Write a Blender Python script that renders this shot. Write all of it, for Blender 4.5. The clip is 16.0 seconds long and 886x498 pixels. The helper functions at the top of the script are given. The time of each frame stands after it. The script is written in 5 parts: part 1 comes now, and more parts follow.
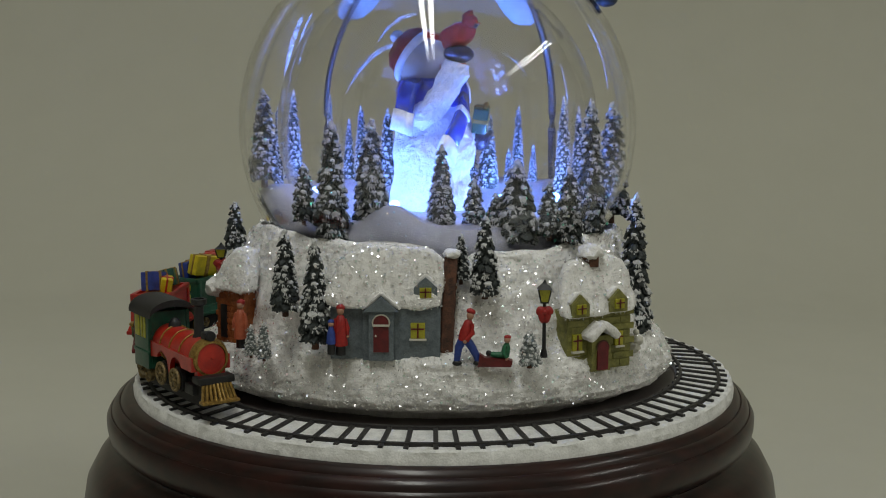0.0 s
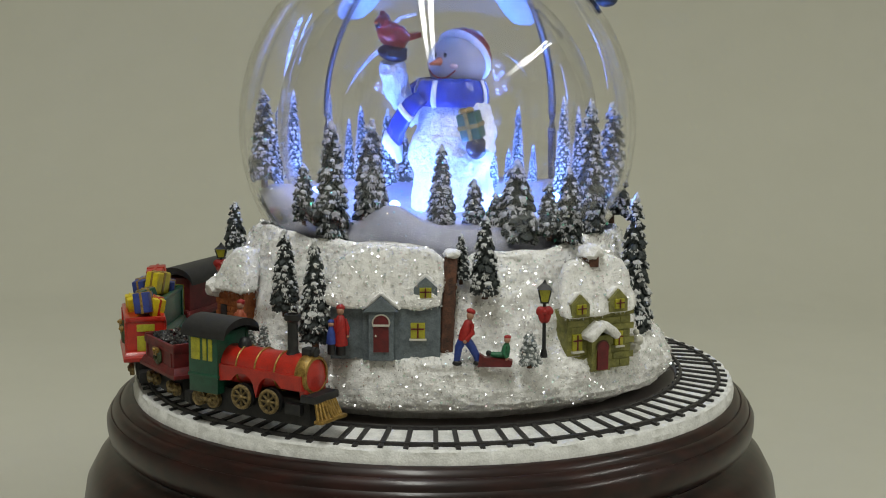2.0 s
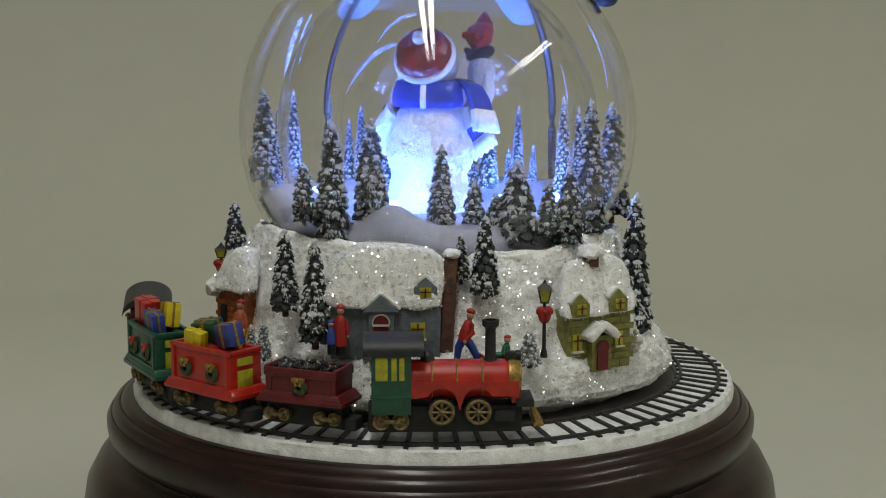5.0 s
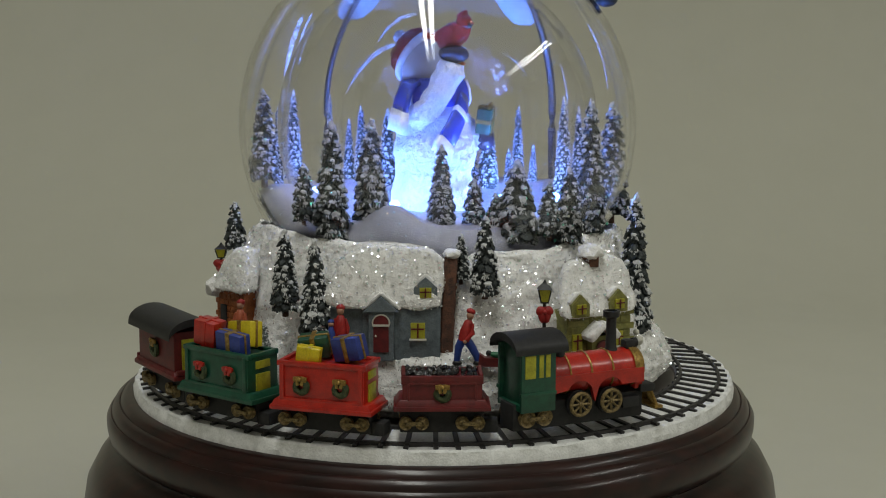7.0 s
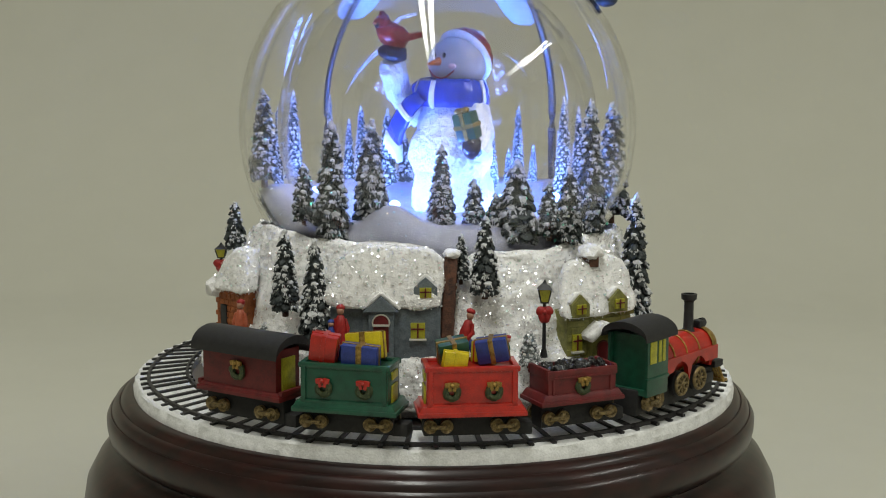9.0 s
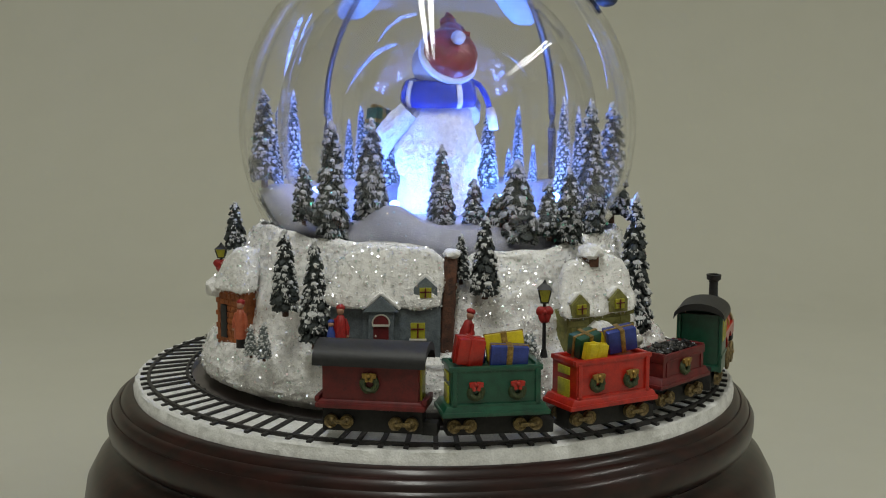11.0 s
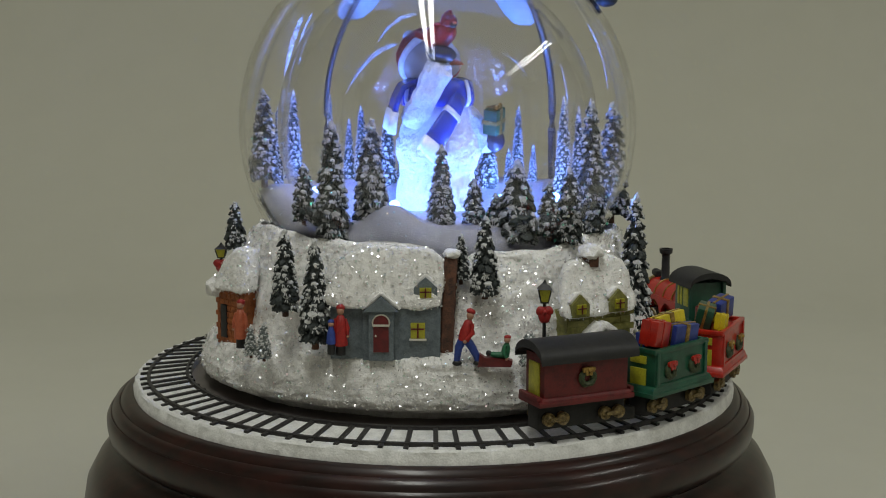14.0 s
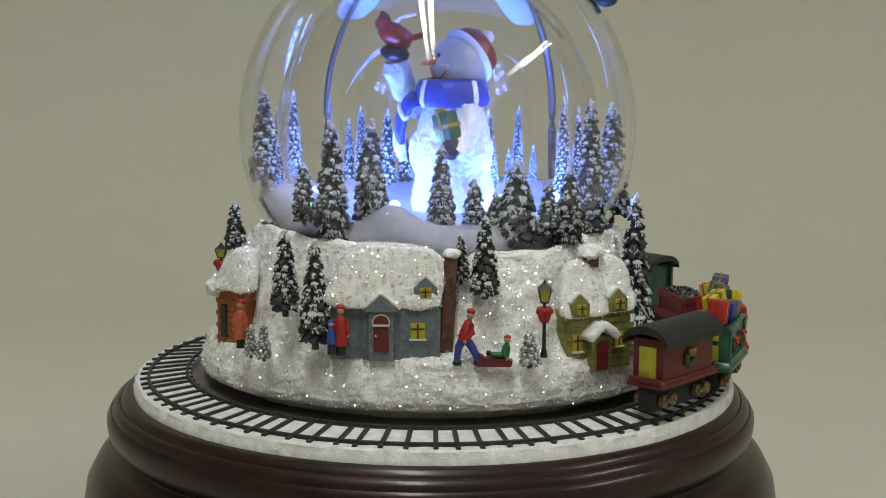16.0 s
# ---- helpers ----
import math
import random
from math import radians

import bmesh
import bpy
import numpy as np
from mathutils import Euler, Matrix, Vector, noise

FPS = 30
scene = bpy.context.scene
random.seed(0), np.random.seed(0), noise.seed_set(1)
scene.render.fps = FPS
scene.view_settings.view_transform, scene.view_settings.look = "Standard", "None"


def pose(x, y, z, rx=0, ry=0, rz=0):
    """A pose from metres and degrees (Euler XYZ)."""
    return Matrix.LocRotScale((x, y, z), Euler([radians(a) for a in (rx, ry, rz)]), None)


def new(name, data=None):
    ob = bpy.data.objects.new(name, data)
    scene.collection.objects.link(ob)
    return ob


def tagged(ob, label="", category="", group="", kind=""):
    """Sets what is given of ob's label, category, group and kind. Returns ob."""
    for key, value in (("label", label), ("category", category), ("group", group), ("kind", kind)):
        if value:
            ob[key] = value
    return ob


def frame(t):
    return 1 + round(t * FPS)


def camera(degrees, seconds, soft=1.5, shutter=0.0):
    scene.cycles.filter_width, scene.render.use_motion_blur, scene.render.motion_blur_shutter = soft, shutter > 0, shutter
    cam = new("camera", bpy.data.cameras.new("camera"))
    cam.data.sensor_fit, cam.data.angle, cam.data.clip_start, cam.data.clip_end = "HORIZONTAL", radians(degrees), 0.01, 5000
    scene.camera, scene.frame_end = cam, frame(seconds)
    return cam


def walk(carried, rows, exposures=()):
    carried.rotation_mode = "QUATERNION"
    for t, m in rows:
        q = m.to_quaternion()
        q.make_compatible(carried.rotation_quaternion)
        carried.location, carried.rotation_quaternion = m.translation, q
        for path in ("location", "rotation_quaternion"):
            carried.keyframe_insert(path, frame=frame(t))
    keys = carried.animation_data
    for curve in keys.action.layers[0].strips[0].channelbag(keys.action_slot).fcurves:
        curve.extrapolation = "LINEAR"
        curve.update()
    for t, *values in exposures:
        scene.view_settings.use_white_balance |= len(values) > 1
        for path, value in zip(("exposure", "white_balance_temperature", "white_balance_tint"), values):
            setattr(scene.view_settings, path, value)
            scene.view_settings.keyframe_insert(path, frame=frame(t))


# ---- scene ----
SECONDS = 16.0
cam = camera(33.68, SECONDS, soft=1.05)
VIEW = pose(0, -0.4414, 0.1047, 81.217, 0, -0.265) @ pose(0, 0, 0, 0, 0, 0.18)
EXPOSURES = [(0, -0.48), (0.5, -0.34), (1, -0.18), (1.5, -0.02), (2, 0.09), (2.5, 0.12), (3, 0.16), (3.5, 0.14), (4, -0.02), (4.5, -0.14), (5, -0.26), (5.75, -0.38), (6.5, -0.38), (7, -0.31), (7.5, -0.17), (8, 0.0),
             (8.5, 0.14), (9, 0.19), (9.75, 0.17), (10.5, 0.06), (11, -0.12), (11.5, -0.25), (12, -0.35), (12.5, -0.40), (13, -0.40), (13.5, -0.39), (14, -0.34), (14.5, -0.16), (15, 0.0), (15.5, 0.06), (16, 0.10)]
walk(cam, [(0, VIEW), (SECONDS, VIEW)], exposures=EXPOSURES)

# ---- light: twin-tube ceiling fittings, blue LEDs in the globe ----
world = bpy.data.worlds.new("world")
scene.world = world
world.use_nodes = True
world.node_tree.nodes["Background"].inputs[0].default_value = (0.9, 0.92, 1.0, 1)
world.node_tree.nodes["Background"].inputs[1].default_value = 0.05

CEILING = 1.75
TABLE = -0.062
# fittings with two tubes each: two towards the front of the room, one unseen, added towards the back for faint fill
FITTINGS = ((-0.155, -0.80, 8.4), (2.095, -0.80, 8.4), (-0.155, 0.90, 1.0))
for fx, fy, power in FITTINGS:
    for side in (-0.06, 0.06):
        lamp = bpy.data.lights.new("tube_light", "AREA")
        lamp.shape, lamp.size, lamp.size_y = "RECTANGLE", 0.07, 1.2
        lamp.energy, lamp.color = power, (0.98, 1.0, 0.94)
        ob = new("tube_light", lamp)
        ob.location = (fx + side, fy, CEILING - 0.085)

LEDS = ((-0.012, -0.022, 0.0505, 0.105), (0.019, -0.008, 0.0505, 0.13), (-0.0360, -0.006, 0.0525, 0.14), (0.035, -0.010, 0.0515, 0.06), (-0.022, 0.008, 0.0530, 0.08), (0.023, 0.010, 0.0530, 0.09))
for lx, ly, lz, power in LEDS:
    lamp = bpy.data.lights.new("led_light", "POINT")
    lamp.energy, lamp.color, lamp.shadow_soft_size = power, (0.10, 0.24, 1.0), 0.0015
    ob = new("led_light", lamp)
    ob.location = (lx, ly, lz + 0.0022)


# ---- materials ----
def mat(name, col, col2=None, rough=0.5, metal=0.0, scale=600, bump=0.15, fine=3000, coat=0.0, sss=0.0, depth=0.0004):
    """Two-scale noise between two colours, with a fine bump; scale is per metre."""
    m = bpy.data.materials.new(name)
    m.use_nodes = True
    nt = m.node_tree
    b = nt.nodes["Principled BSDF"]
    b.inputs["Roughness"].default_value = rough
    b.inputs["Metallic"].default_value = metal
    b.inputs["Coat Weight"].default_value = coat
    b.inputs["Coat Roughness"].default_value = 0.12
    col2 = col2 or tuple(c * 0.78 for c in col)
    tc = nt.nodes.new("ShaderNodeTexCoord")
    n1 = nt.nodes.new("ShaderNodeTexNoise")
    n1.inputs["Scale"].default_value, n1.inputs["Detail"].default_value = scale, 5
    n2 = nt.nodes.new("ShaderNodeTexNoise")
    n2.inputs["Scale"].default_value, n2.inputs["Detail"].default_value = fine, 3
    nt.links.new(tc.outputs["Object"], n1.inputs["Vector"])
    nt.links.new(tc.outputs["Object"], n2.inputs["Vector"])
    add = nt.nodes.new("ShaderNodeMath")
    add.operation = "MULTIPLY_ADD"
    add.inputs[1].default_value, add.inputs[2].default_value = 0.45, 0.0
    nt.links.new(n2.outputs["Fac"], add.inputs[0])
    tot = nt.nodes.new("ShaderNodeMath")
    tot.operation = "MULTIPLY_ADD"
    tot.inputs[1].default_value = 0.75
    nt.links.new(n1.outputs["Fac"], tot.inputs[0])
    nt.links.new(add.outputs[0], tot.inputs[2])
    ramp = nt.nodes.new("ShaderNodeValToRGB")
    ramp.color_ramp.elements[0].position, ramp.color_ramp.elements[1].position = 0.42, 0.75
    ramp.color_ramp.elements[0].color, ramp.color_ramp.elements[1].color = (*col2, 1), (*col, 1)
    nt.links.new(tot.outputs[0], ramp.inputs["Fac"])
    nt.links.new(ramp.outputs["Color"], b.inputs["Base Color"])
    if bump:
        bp = nt.nodes.new("ShaderNodeBump")
        bp.inputs["Strength"].default_value, bp.inputs["Distance"].default_value = bump, depth
        nt.links.new(tot.outputs[0], bp.inputs["Height"])
        nt.links.new(bp.outputs["Normal"], b.inputs["Normal"])
    if sss:
        b.inputs["Subsurface Weight"].default_value = sss
        b.inputs["Subsurface Radius"].default_value = (0.002, 0.002, 0.002)
    return m


def wood_mat(name, dark, light):
    m = bpy.data.materials.new(name)
    m.use_nodes = True
    nt = m.node_tree
    b = nt.nodes["Principled BSDF"]
    tc = nt.nodes.new("ShaderNodeTexCoord")
    mp = nt.nodes.new("ShaderNodeMapping")
    mp.inputs["Scale"].default_value = (18, 160, 160)
    nt.links.new(tc.outputs["Object"], mp.inputs["Vector"])
    n = nt.nodes.new("ShaderNodeTexNoise")
    n.inputs["Scale"].default_value, n.inputs["Detail"].default_value = 1.6, 7
    nt.links.new(mp.outputs[0], n.inputs["Vector"])
    ramp = nt.nodes.new("ShaderNodeValToRGB")
    ramp.color_ramp.elements[0].position, ramp.color_ramp.elements[1].position = 0.35, 0.7
    ramp.color_ramp.elements[0].color, ramp.color_ramp.elements[1].color = (*dark, 1), (*light, 1)
    nt.links.new(n.outputs["Fac"], ramp.inputs["Fac"])
    nt.links.new(ramp.outputs["Color"], b.inputs["Base Color"])
    b.inputs["Roughness"].default_value = 0.4
    b.inputs["Specular IOR Level"].default_value = 0.25
    b.inputs["Coat Weight"].default_value = 0.35
    b.inputs["Coat Roughness"].default_value = 0.17
    return m


SNOW = mat("glitter_snow", (0.94, 0.93, 0.905), (0.66, 0.65, 0.63), 0.62, scale=520, fine=2300, bump=0.65, depth=0.0010)
SNOW_RING = mat("painted_snow", (0.82, 0.82, 0.80), (0.58, 0.58, 0.56), 0.6, scale=300, fine=1800, bump=0.6, depth=0.0007)
# white snow darkened to lavender grey: the bank's shade is in the colour
SNOW_IN_SHADED = mat("globe_snow", (0.27, 0.27, 0.305), (0.215, 0.215, 0.245), 0.6, scale=300, fine=2600, bump=0.4, depth=0.0006)
SNOW_TIP = mat("tree_snow", (0.66, 0.665, 0.66), (0.40, 0.41, 0.41), 0.6, scale=900, fine=4000, bump=0.6)
NEEDLE_IN = mat("dusted_needle_green", (0.032, 0.042, 0.040), (0.009, 0.013, 0.013), 0.55, scale=1300, fine=5000, bump=0.8)
NEEDLE_OUT = mat("frosted_needle_green", (0.045, 0.055, 0.055), (0.008, 0.013, 0.013), 0.55, scale=800, fine=4500, bump=0.8)
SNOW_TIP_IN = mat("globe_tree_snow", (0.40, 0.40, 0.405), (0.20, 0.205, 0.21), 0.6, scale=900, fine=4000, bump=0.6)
NEEDLE = mat("needle_green", (0.030, 0.045, 0.036), (0.008, 0.014, 0.012), 0.55, scale=900, fine=5000, bump=0.8)
FROST = mat("frosted_green", (0.26, 0.29, 0.28), (0.08, 0.10, 0.10), 0.6, scale=900, fine=4000, bump=0.8)
MAHOGANY = wood_mat("mahogany", (0.0075, 0.0019, 0.0015), (0.028, 0.0064, 0.0044))
GROOVE = mat("dark_channel", (0.125, 0.108, 0.100), (0.085, 0.073, 0.068), 0.42, scale=150, bump=0.1)
RAIL = mat("black_rail", (0.022, 0.020, 0.020), (0.010, 0.009, 0.009), 0.5, scale=900, bump=0.3)
BLACK = mat("black_paint", (0.015, 0.015, 0.016), (0.006, 0.006, 0.007), 0.5, scale=700, bump=0.12)
CHASSIS = mat("matt_black", (0.017, 0.016, 0.016), (0.007, 0.007, 0.007), 0.75, scale=700, bump=0.2)
RED = mat("bright_red_paint", (0.50, 0.022, 0.010), (0.27, 0.010, 0.006), 0.32, scale=300, bump=0.12, coat=0.3)
MAROON = mat("dark_red_paint", (0.145, 0.011, 0.011), (0.070, 0.006, 0.007), 0.5, scale=400, bump=0.15)
GREEN = mat("dark_green_paint", (0.010, 0.085, 0.046), (0.005, 0.045, 0.026), 0.36, scale=400, bump=0.15, coat=0.2)
HOLLY = mat("wreath_green", (0.055, 0.070, 0.020), (0.012, 0.028, 0.012), 0.5, scale=1500, bump=0.6)
YELLOW = mat("yellow_paint", (0.68, 0.54, 0.012), (0.46, 0.35, 0.01), 0.4, scale=400, bump=0.1)
WINDOW = mat("window_yellow", (0.48, 0.45, 0.03), (0.26, 0.25, 0.02), 0.4, scale=500, bump=0.1)
BLUE = mat("blue_paint", (0.030, 0.055, 0.28), (0.016, 0.03, 0.16), 0.4, scale=400, bump=0.12)
GOLD = mat("gold_paint", (0.42, 0.27, 0.07), (0.16, 0.09, 0.02), 0.38, 0.55, scale=900, bump=0.3)
BRASS = mat("dull_brass", (0.29, 0.21, 0.085), (0.05, 0.035, 0.015), 0.5, 0.35, scale=1100, bump=0.4)
COAL = mat("coal", (0.05, 0.05, 0.052), (0.01, 0.01, 0.01), 0.2, scale=1200, bump=0.5)
SLATE = mat("grey_blue_wall", (0.17, 0.205, 0.225), (0.085, 0.105, 0.12), 0.6, scale=500, fine=2500, bump=0.4)
OLIVE = mat("olive_wall", (0.26, 0.25, 0.065), (0.12, 0.12, 0.03), 0.6, scale=500, fine=2500, bump=0.5)
ORANGE = mat("orange_wall", (0.42, 0.125, 0.03), (0.16, 0.045, 0.012), 0.6, scale=500, fine=2500, bump=0.7)
BRICK = mat("chimney_brown", (0.15, 0.062, 0.034), (0.025, 0.014, 0.011), 0.7, scale=420, fine=2500, bump=0.8)
DOOR = mat("door_maroon", (0.15, 0.012, 0.014), (0.08, 0.008, 0.01), 0.5, scale=600)
CREAM = mat("cream_trim", (0.62, 0.60, 0.52), None, 0.5)
COAT_RED = mat("coat_red", (0.40, 0.018, 0.014), (0.22, 0.01, 0.01), 0.5, scale=800, bump=0.3)
COAT_ORANGE = mat("coat_orange", (0.50, 0.13, 0.06), (0.34, 0.07, 0.03), 0.5, scale=800, bump=0.3)
JEANS = mat("trouser_blue", (0.03, 0.07, 0.33), (0.02, 0.04, 0.2), 0.5, scale=800, bump=0.3)
KELLY = mat("jacket_green", (0.02, 0.16, 0.07), (0.01, 0.09, 0.04), 0.5, scale=800, bump=0.3)
SKIN = mat("painted_face", (0.45, 0.24, 0.16), None, 0.5)
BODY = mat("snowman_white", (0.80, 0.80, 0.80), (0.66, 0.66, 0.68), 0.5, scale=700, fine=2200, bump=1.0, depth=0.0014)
# pearly face, taken down to grey: the head's shade is in the colour
FACE_SHADED = mat("snowman_face", (0.42, 0.40, 0.39), (0.36, 0.34, 0.33), 0.28, scale=300, bump=0.05, coat=0.5)
FUR = mat("hat_trim_white", (0.80, 0.80, 0.82), None, 0.5, scale=700, bump=0.5)
HAT = mat("hat_red", (0.26, 0.014, 0.012), (0.15, 0.008, 0.008), 0.3, scale=500, bump=0.15, coat=0.3)
SCARF = mat("scarf_blue", (0.012, 0.05, 0.42), (0.008, 0.03, 0.28), 0.22, scale=500, bump=0.1, coat=0.6)
MITTEN = mat("mitten_navy", (0.012, 0.014, 0.045), (0.006, 0.007, 0.022), 0.25, scale=500, bump=0.1, coat=0.5)
BLUSH = mat("rosy_blush", (0.62, 0.40, 0.36), None, 0.3)
CARROT = mat("carrot_orange", (0.60, 0.14, 0.03), None, 0.35)
BIRD = mat("cardinal_red", (0.42, 0.02, 0.014), (0.22, 0.008, 0.007), 0.28, scale=600, bump=0.2, coat=0.4)
PAPER = mat("backdrop_paper", (0.49, 0.482, 0.405), (0.47, 0.462, 0.385), 0.85, scale=3, fine=40, bump=0.0)
PLASTER = mat("room_wall", (0.84, 0.82, 0.76), (0.80, 0.78, 0.71), 0.9, scale=3, fine=40, bump=0.0)
TABLETOP = wood_mat("table_wood", (0.16, 0.09, 0.05), (0.28, 0.17, 0.1))
SEAM = mat("smoky_seam", (0.050, 0.050, 0.055), (0.025, 0.025, 0.028), 0.3, scale=300, bump=0.2)


def flake_mat(name, tints, clear):
    """Thin clear flakes: a mirror-like film over a see-through body, tinted flake by flake."""
    m = bpy.data.materials.new(name)
    m.use_nodes = True
    nt = m.node_tree
    nt.nodes.remove(nt.nodes["Principled BSDF"])
    geo = nt.nodes.new("ShaderNodeNewGeometry")
    ramp = nt.nodes.new("ShaderNodeValToRGB")
    ramp.color_ramp.interpolation = "CONSTANT"
    els = ramp.color_ramp.elements
    els[0].color = (*tints[0][1], 1)
    els[1].position, els[1].color = tints[1][0], (*tints[1][1], 1)
    for p, c in tints[2:]:
        els.new(p).color = (*c, 1)
    nt.links.new(geo.outputs["Random Per Island"], ramp.inputs["Fac"])
    gl = nt.nodes.new("ShaderNodeBsdfGlossy")
    gl.inputs["Roughness"].default_value = 0.27
    nt.links.new(ramp.outputs["Color"], gl.inputs["Color"])
    tr = nt.nodes.new("ShaderNodeBsdfTransparent")
    mix = nt.nodes.new("ShaderNodeMixShader")
    mix.inputs[0].default_value = 1 - clear
    nt.links.new(tr.outputs[0], mix.inputs[1])
    nt.links.new(gl.outputs[0], mix.inputs[2])
    nt.links.new(mix.outputs[0], nt.nodes["Material Output"].inputs["Surface"])
    return m


FLAKE = flake_mat("glitter_flake", ((0, (1, 1, 1)), (0.72, (0.75, 1.0, 0.92)), (0.84, (0.8, 0.85, 1.0)), (0.93, (1.0, 0.80, 0.86))), 0.42)
FLAKE_TEAL = flake_mat("teal_glitter_flake", ((0, (0.10, 0.9, 0.62)), (0.45, (0.9, 1.0, 0.9)), (0.65, (0.15, 0.6, 1.0)), (0.85, (1.0, 0.7, 0.45))), 0.45)


def glass_mat():
    m = bpy.data.materials.new("clear_glass")
    m.use_nodes = True
    b = m.node_tree.nodes["Principled BSDF"]
    b.inputs["Base Color"].default_value = (1, 1, 1, 1)
    b.inputs["Roughness"].default_value = 0.0
    b.inputs["Transmission Weight"].default_value = 1.0
    b.inputs["IOR"].default_value = 1.45
    return m


GLASS = glass_mat()


def glow_mat(name, col, strength):
    m = bpy.data.materials.new(name)
    m.use_nodes = True
    b = m.node_tree.nodes["Principled BSDF"]
    b.inputs["Base Color"].default_value = (*col, 1)
    b.inputs["Emission Color"].default_value = (*col, 1)
    b.inputs["Emission Strength"].default_value = strength
    return m


LED_GLOW = glow_mat("led_glow", (0.30, 0.48, 1.0), 90)


# ---- mesh helpers ----
def part(name, bm, material, parent=None, label="", smooth=True):
    me = bpy.data.meshes.new(name)
    bm.normal_update()
    bm.to_mesh(me)
    bm.free()
    return from_mesh(name, me, material, parent, label, smooth)


def from_mesh(name, me, material, parent=None, label="", smooth=True):
    for m in material if isinstance(material, (list, tuple)) else [material]:
        me.materials.append(m)
    if smooth:
        me.polygons.foreach_set("use_smooth", [True] * len(me.polygons))
        me.set_sharp_from_angle(angle=radians(42))
    ob = new(name, me)
    if parent:
        ob.parent = parent
    if label:
        ob["label"] = label
    return ob


def thing(name, m=None, label="", category="", group="", kind=""):
    ob = new(name)
    ob.empty_display_size = 0.01
    if m is not None:
        ob.matrix_basis = m
    return tagged(ob, label, category, group, kind)


def xform(bm, verts, m):
    bmesh.ops.transform(bm, matrix=m, verts=verts)


def box(bm, size, at=(0, 0, 0), rot=(0, 0, 0), bevel=0.0, slot=0, taper=1.0):
    vs = bmesh.ops.create_cube(bm, size=1.0)["verts"]
    for v in vs:
        k = taper if v.co.z > 0 else 1.0
        v.co = Vector((v.co.x * size[0] * k, v.co.y * size[1] * k, v.co.z * size[2]))
    if bevel:
        es = {e for v in vs for e in v.link_edges}
        out = bmesh.ops.bevel(bm, geom=list(es), offset=bevel, segments=2, affect="EDGES", profile=0.6)
        vs = list({v for f in out["faces"] for v in f.verts} | {v for v in vs if v.is_valid})
    fs = {f for v in vs for f in v.link_faces}
    for f in fs:
        f.material_index = slot
    xform(bm, vs, pose(*at, *rot))
    return vs


def ball(bm, scale, at=(0, 0, 0), rot=(0, 0, 0), sub=2, slot=0, rough=0.0):
    vs = bmesh.ops.create_icosphere(bm, subdivisions=sub, radius=1.0)["verts"]
    s = Vector(scale) if not isinstance(scale, (int, float)) else Vector((scale,) * 3)
    for v in vs:
        k = 1 + rough * noise.noise(v.co * 2.3 + Vector(at) * 900)
        v.co = Vector((v.co.x * s.x * k, v.co.y * s.y * k, v.co.z * s.z * k))
    for f in {f for v in vs for f in v.link_faces}:
        f.material_index = slot
    xform(bm, vs, pose(*at, *rot))
    return vs


def cone(bm, r1, r2, h, at=(0, 0, 0), rot=(0, 0, 0), seg=16, slot=0):
    """A cylinder or cone from z=0 to z=h in its own space, then turned and moved."""
    vs = bmesh.ops.create_cone(bm, cap_ends=True, segments=seg, radius1=r1, radius2=r2, depth=h)["verts"]
    for f in {f for v in vs for f in v.link_faces}:
        f.material_index = slot
    xform(bm, vs, pose(*at, *rot) @ pose(0, 0, h / 2))
    return vs


def lathe(bm, profile, seg=64, slot=0, close=False, at=(0, 0, 0), rot=(0, 0, 0)):
    rows = []
    for r, z in profile:
        rows.append([bm.verts.new((r * math.cos(2 * math.pi * i / seg), r * math.sin(2 * math.pi * i / seg), z)) for i in range(seg)])
    pairs = list(zip(rows, rows[1:])) + ([(rows[-1], rows[0])] if close else [])
    for a, b in pairs:
        for i in range(seg):
            f = bm.faces.new((a[i], a[(i + 1) % seg], b[(i + 1) % seg], b[i]))
            f.material_index = slot
    vs = [v for r in rows for v in r]
    xform(bm, vs, pose(*at, *rot))
    return vs


def torus(bm, R, r, at=(0, 0, 0), rot=(0, 0, 0), seg=24, ring=8, slot=0):
    prof = [(R + r * math.cos(2 * math.pi * k / ring), r * math.sin(2 * math.pi * k / ring)) for k in range(ring)]
    return lathe(bm, prof, seg, slot, True, at, rot)


def tube(bm, points, radii, seg=8, slot=0, caps=True):
    """A round tube through points with a radius at each."""
    pts = [Vector(p) for p in points]
    rows = []
    for i, p in enumerate(pts):
        d = (pts[min(i + 1, len(pts) - 1)] - pts[max(i - 1, 0)]).normalized()
        q = d.to_track_quat("Z", "Y").to_matrix()
        r = radii[i] if isinstance(radii, (list, tuple)) else radii
        rows.append([bm.verts.new(p + q @ Vector((r * math.cos(2 * math.pi * k / seg), r * math.sin(2 * math.pi * k / seg), 0))) for k in range(seg)])
    for a, b in zip(rows, rows[1:]):
        for k in range(seg):
            f = bm.faces.new((a[k], a[(k + 1) % seg], b[(k + 1) % seg], b[k]))
            f.material_index = slot
    if caps:
        bm.faces.new(rows[0][::-1]).material_index = slot
        bm.faces.new(rows[-1]).material_index = slot


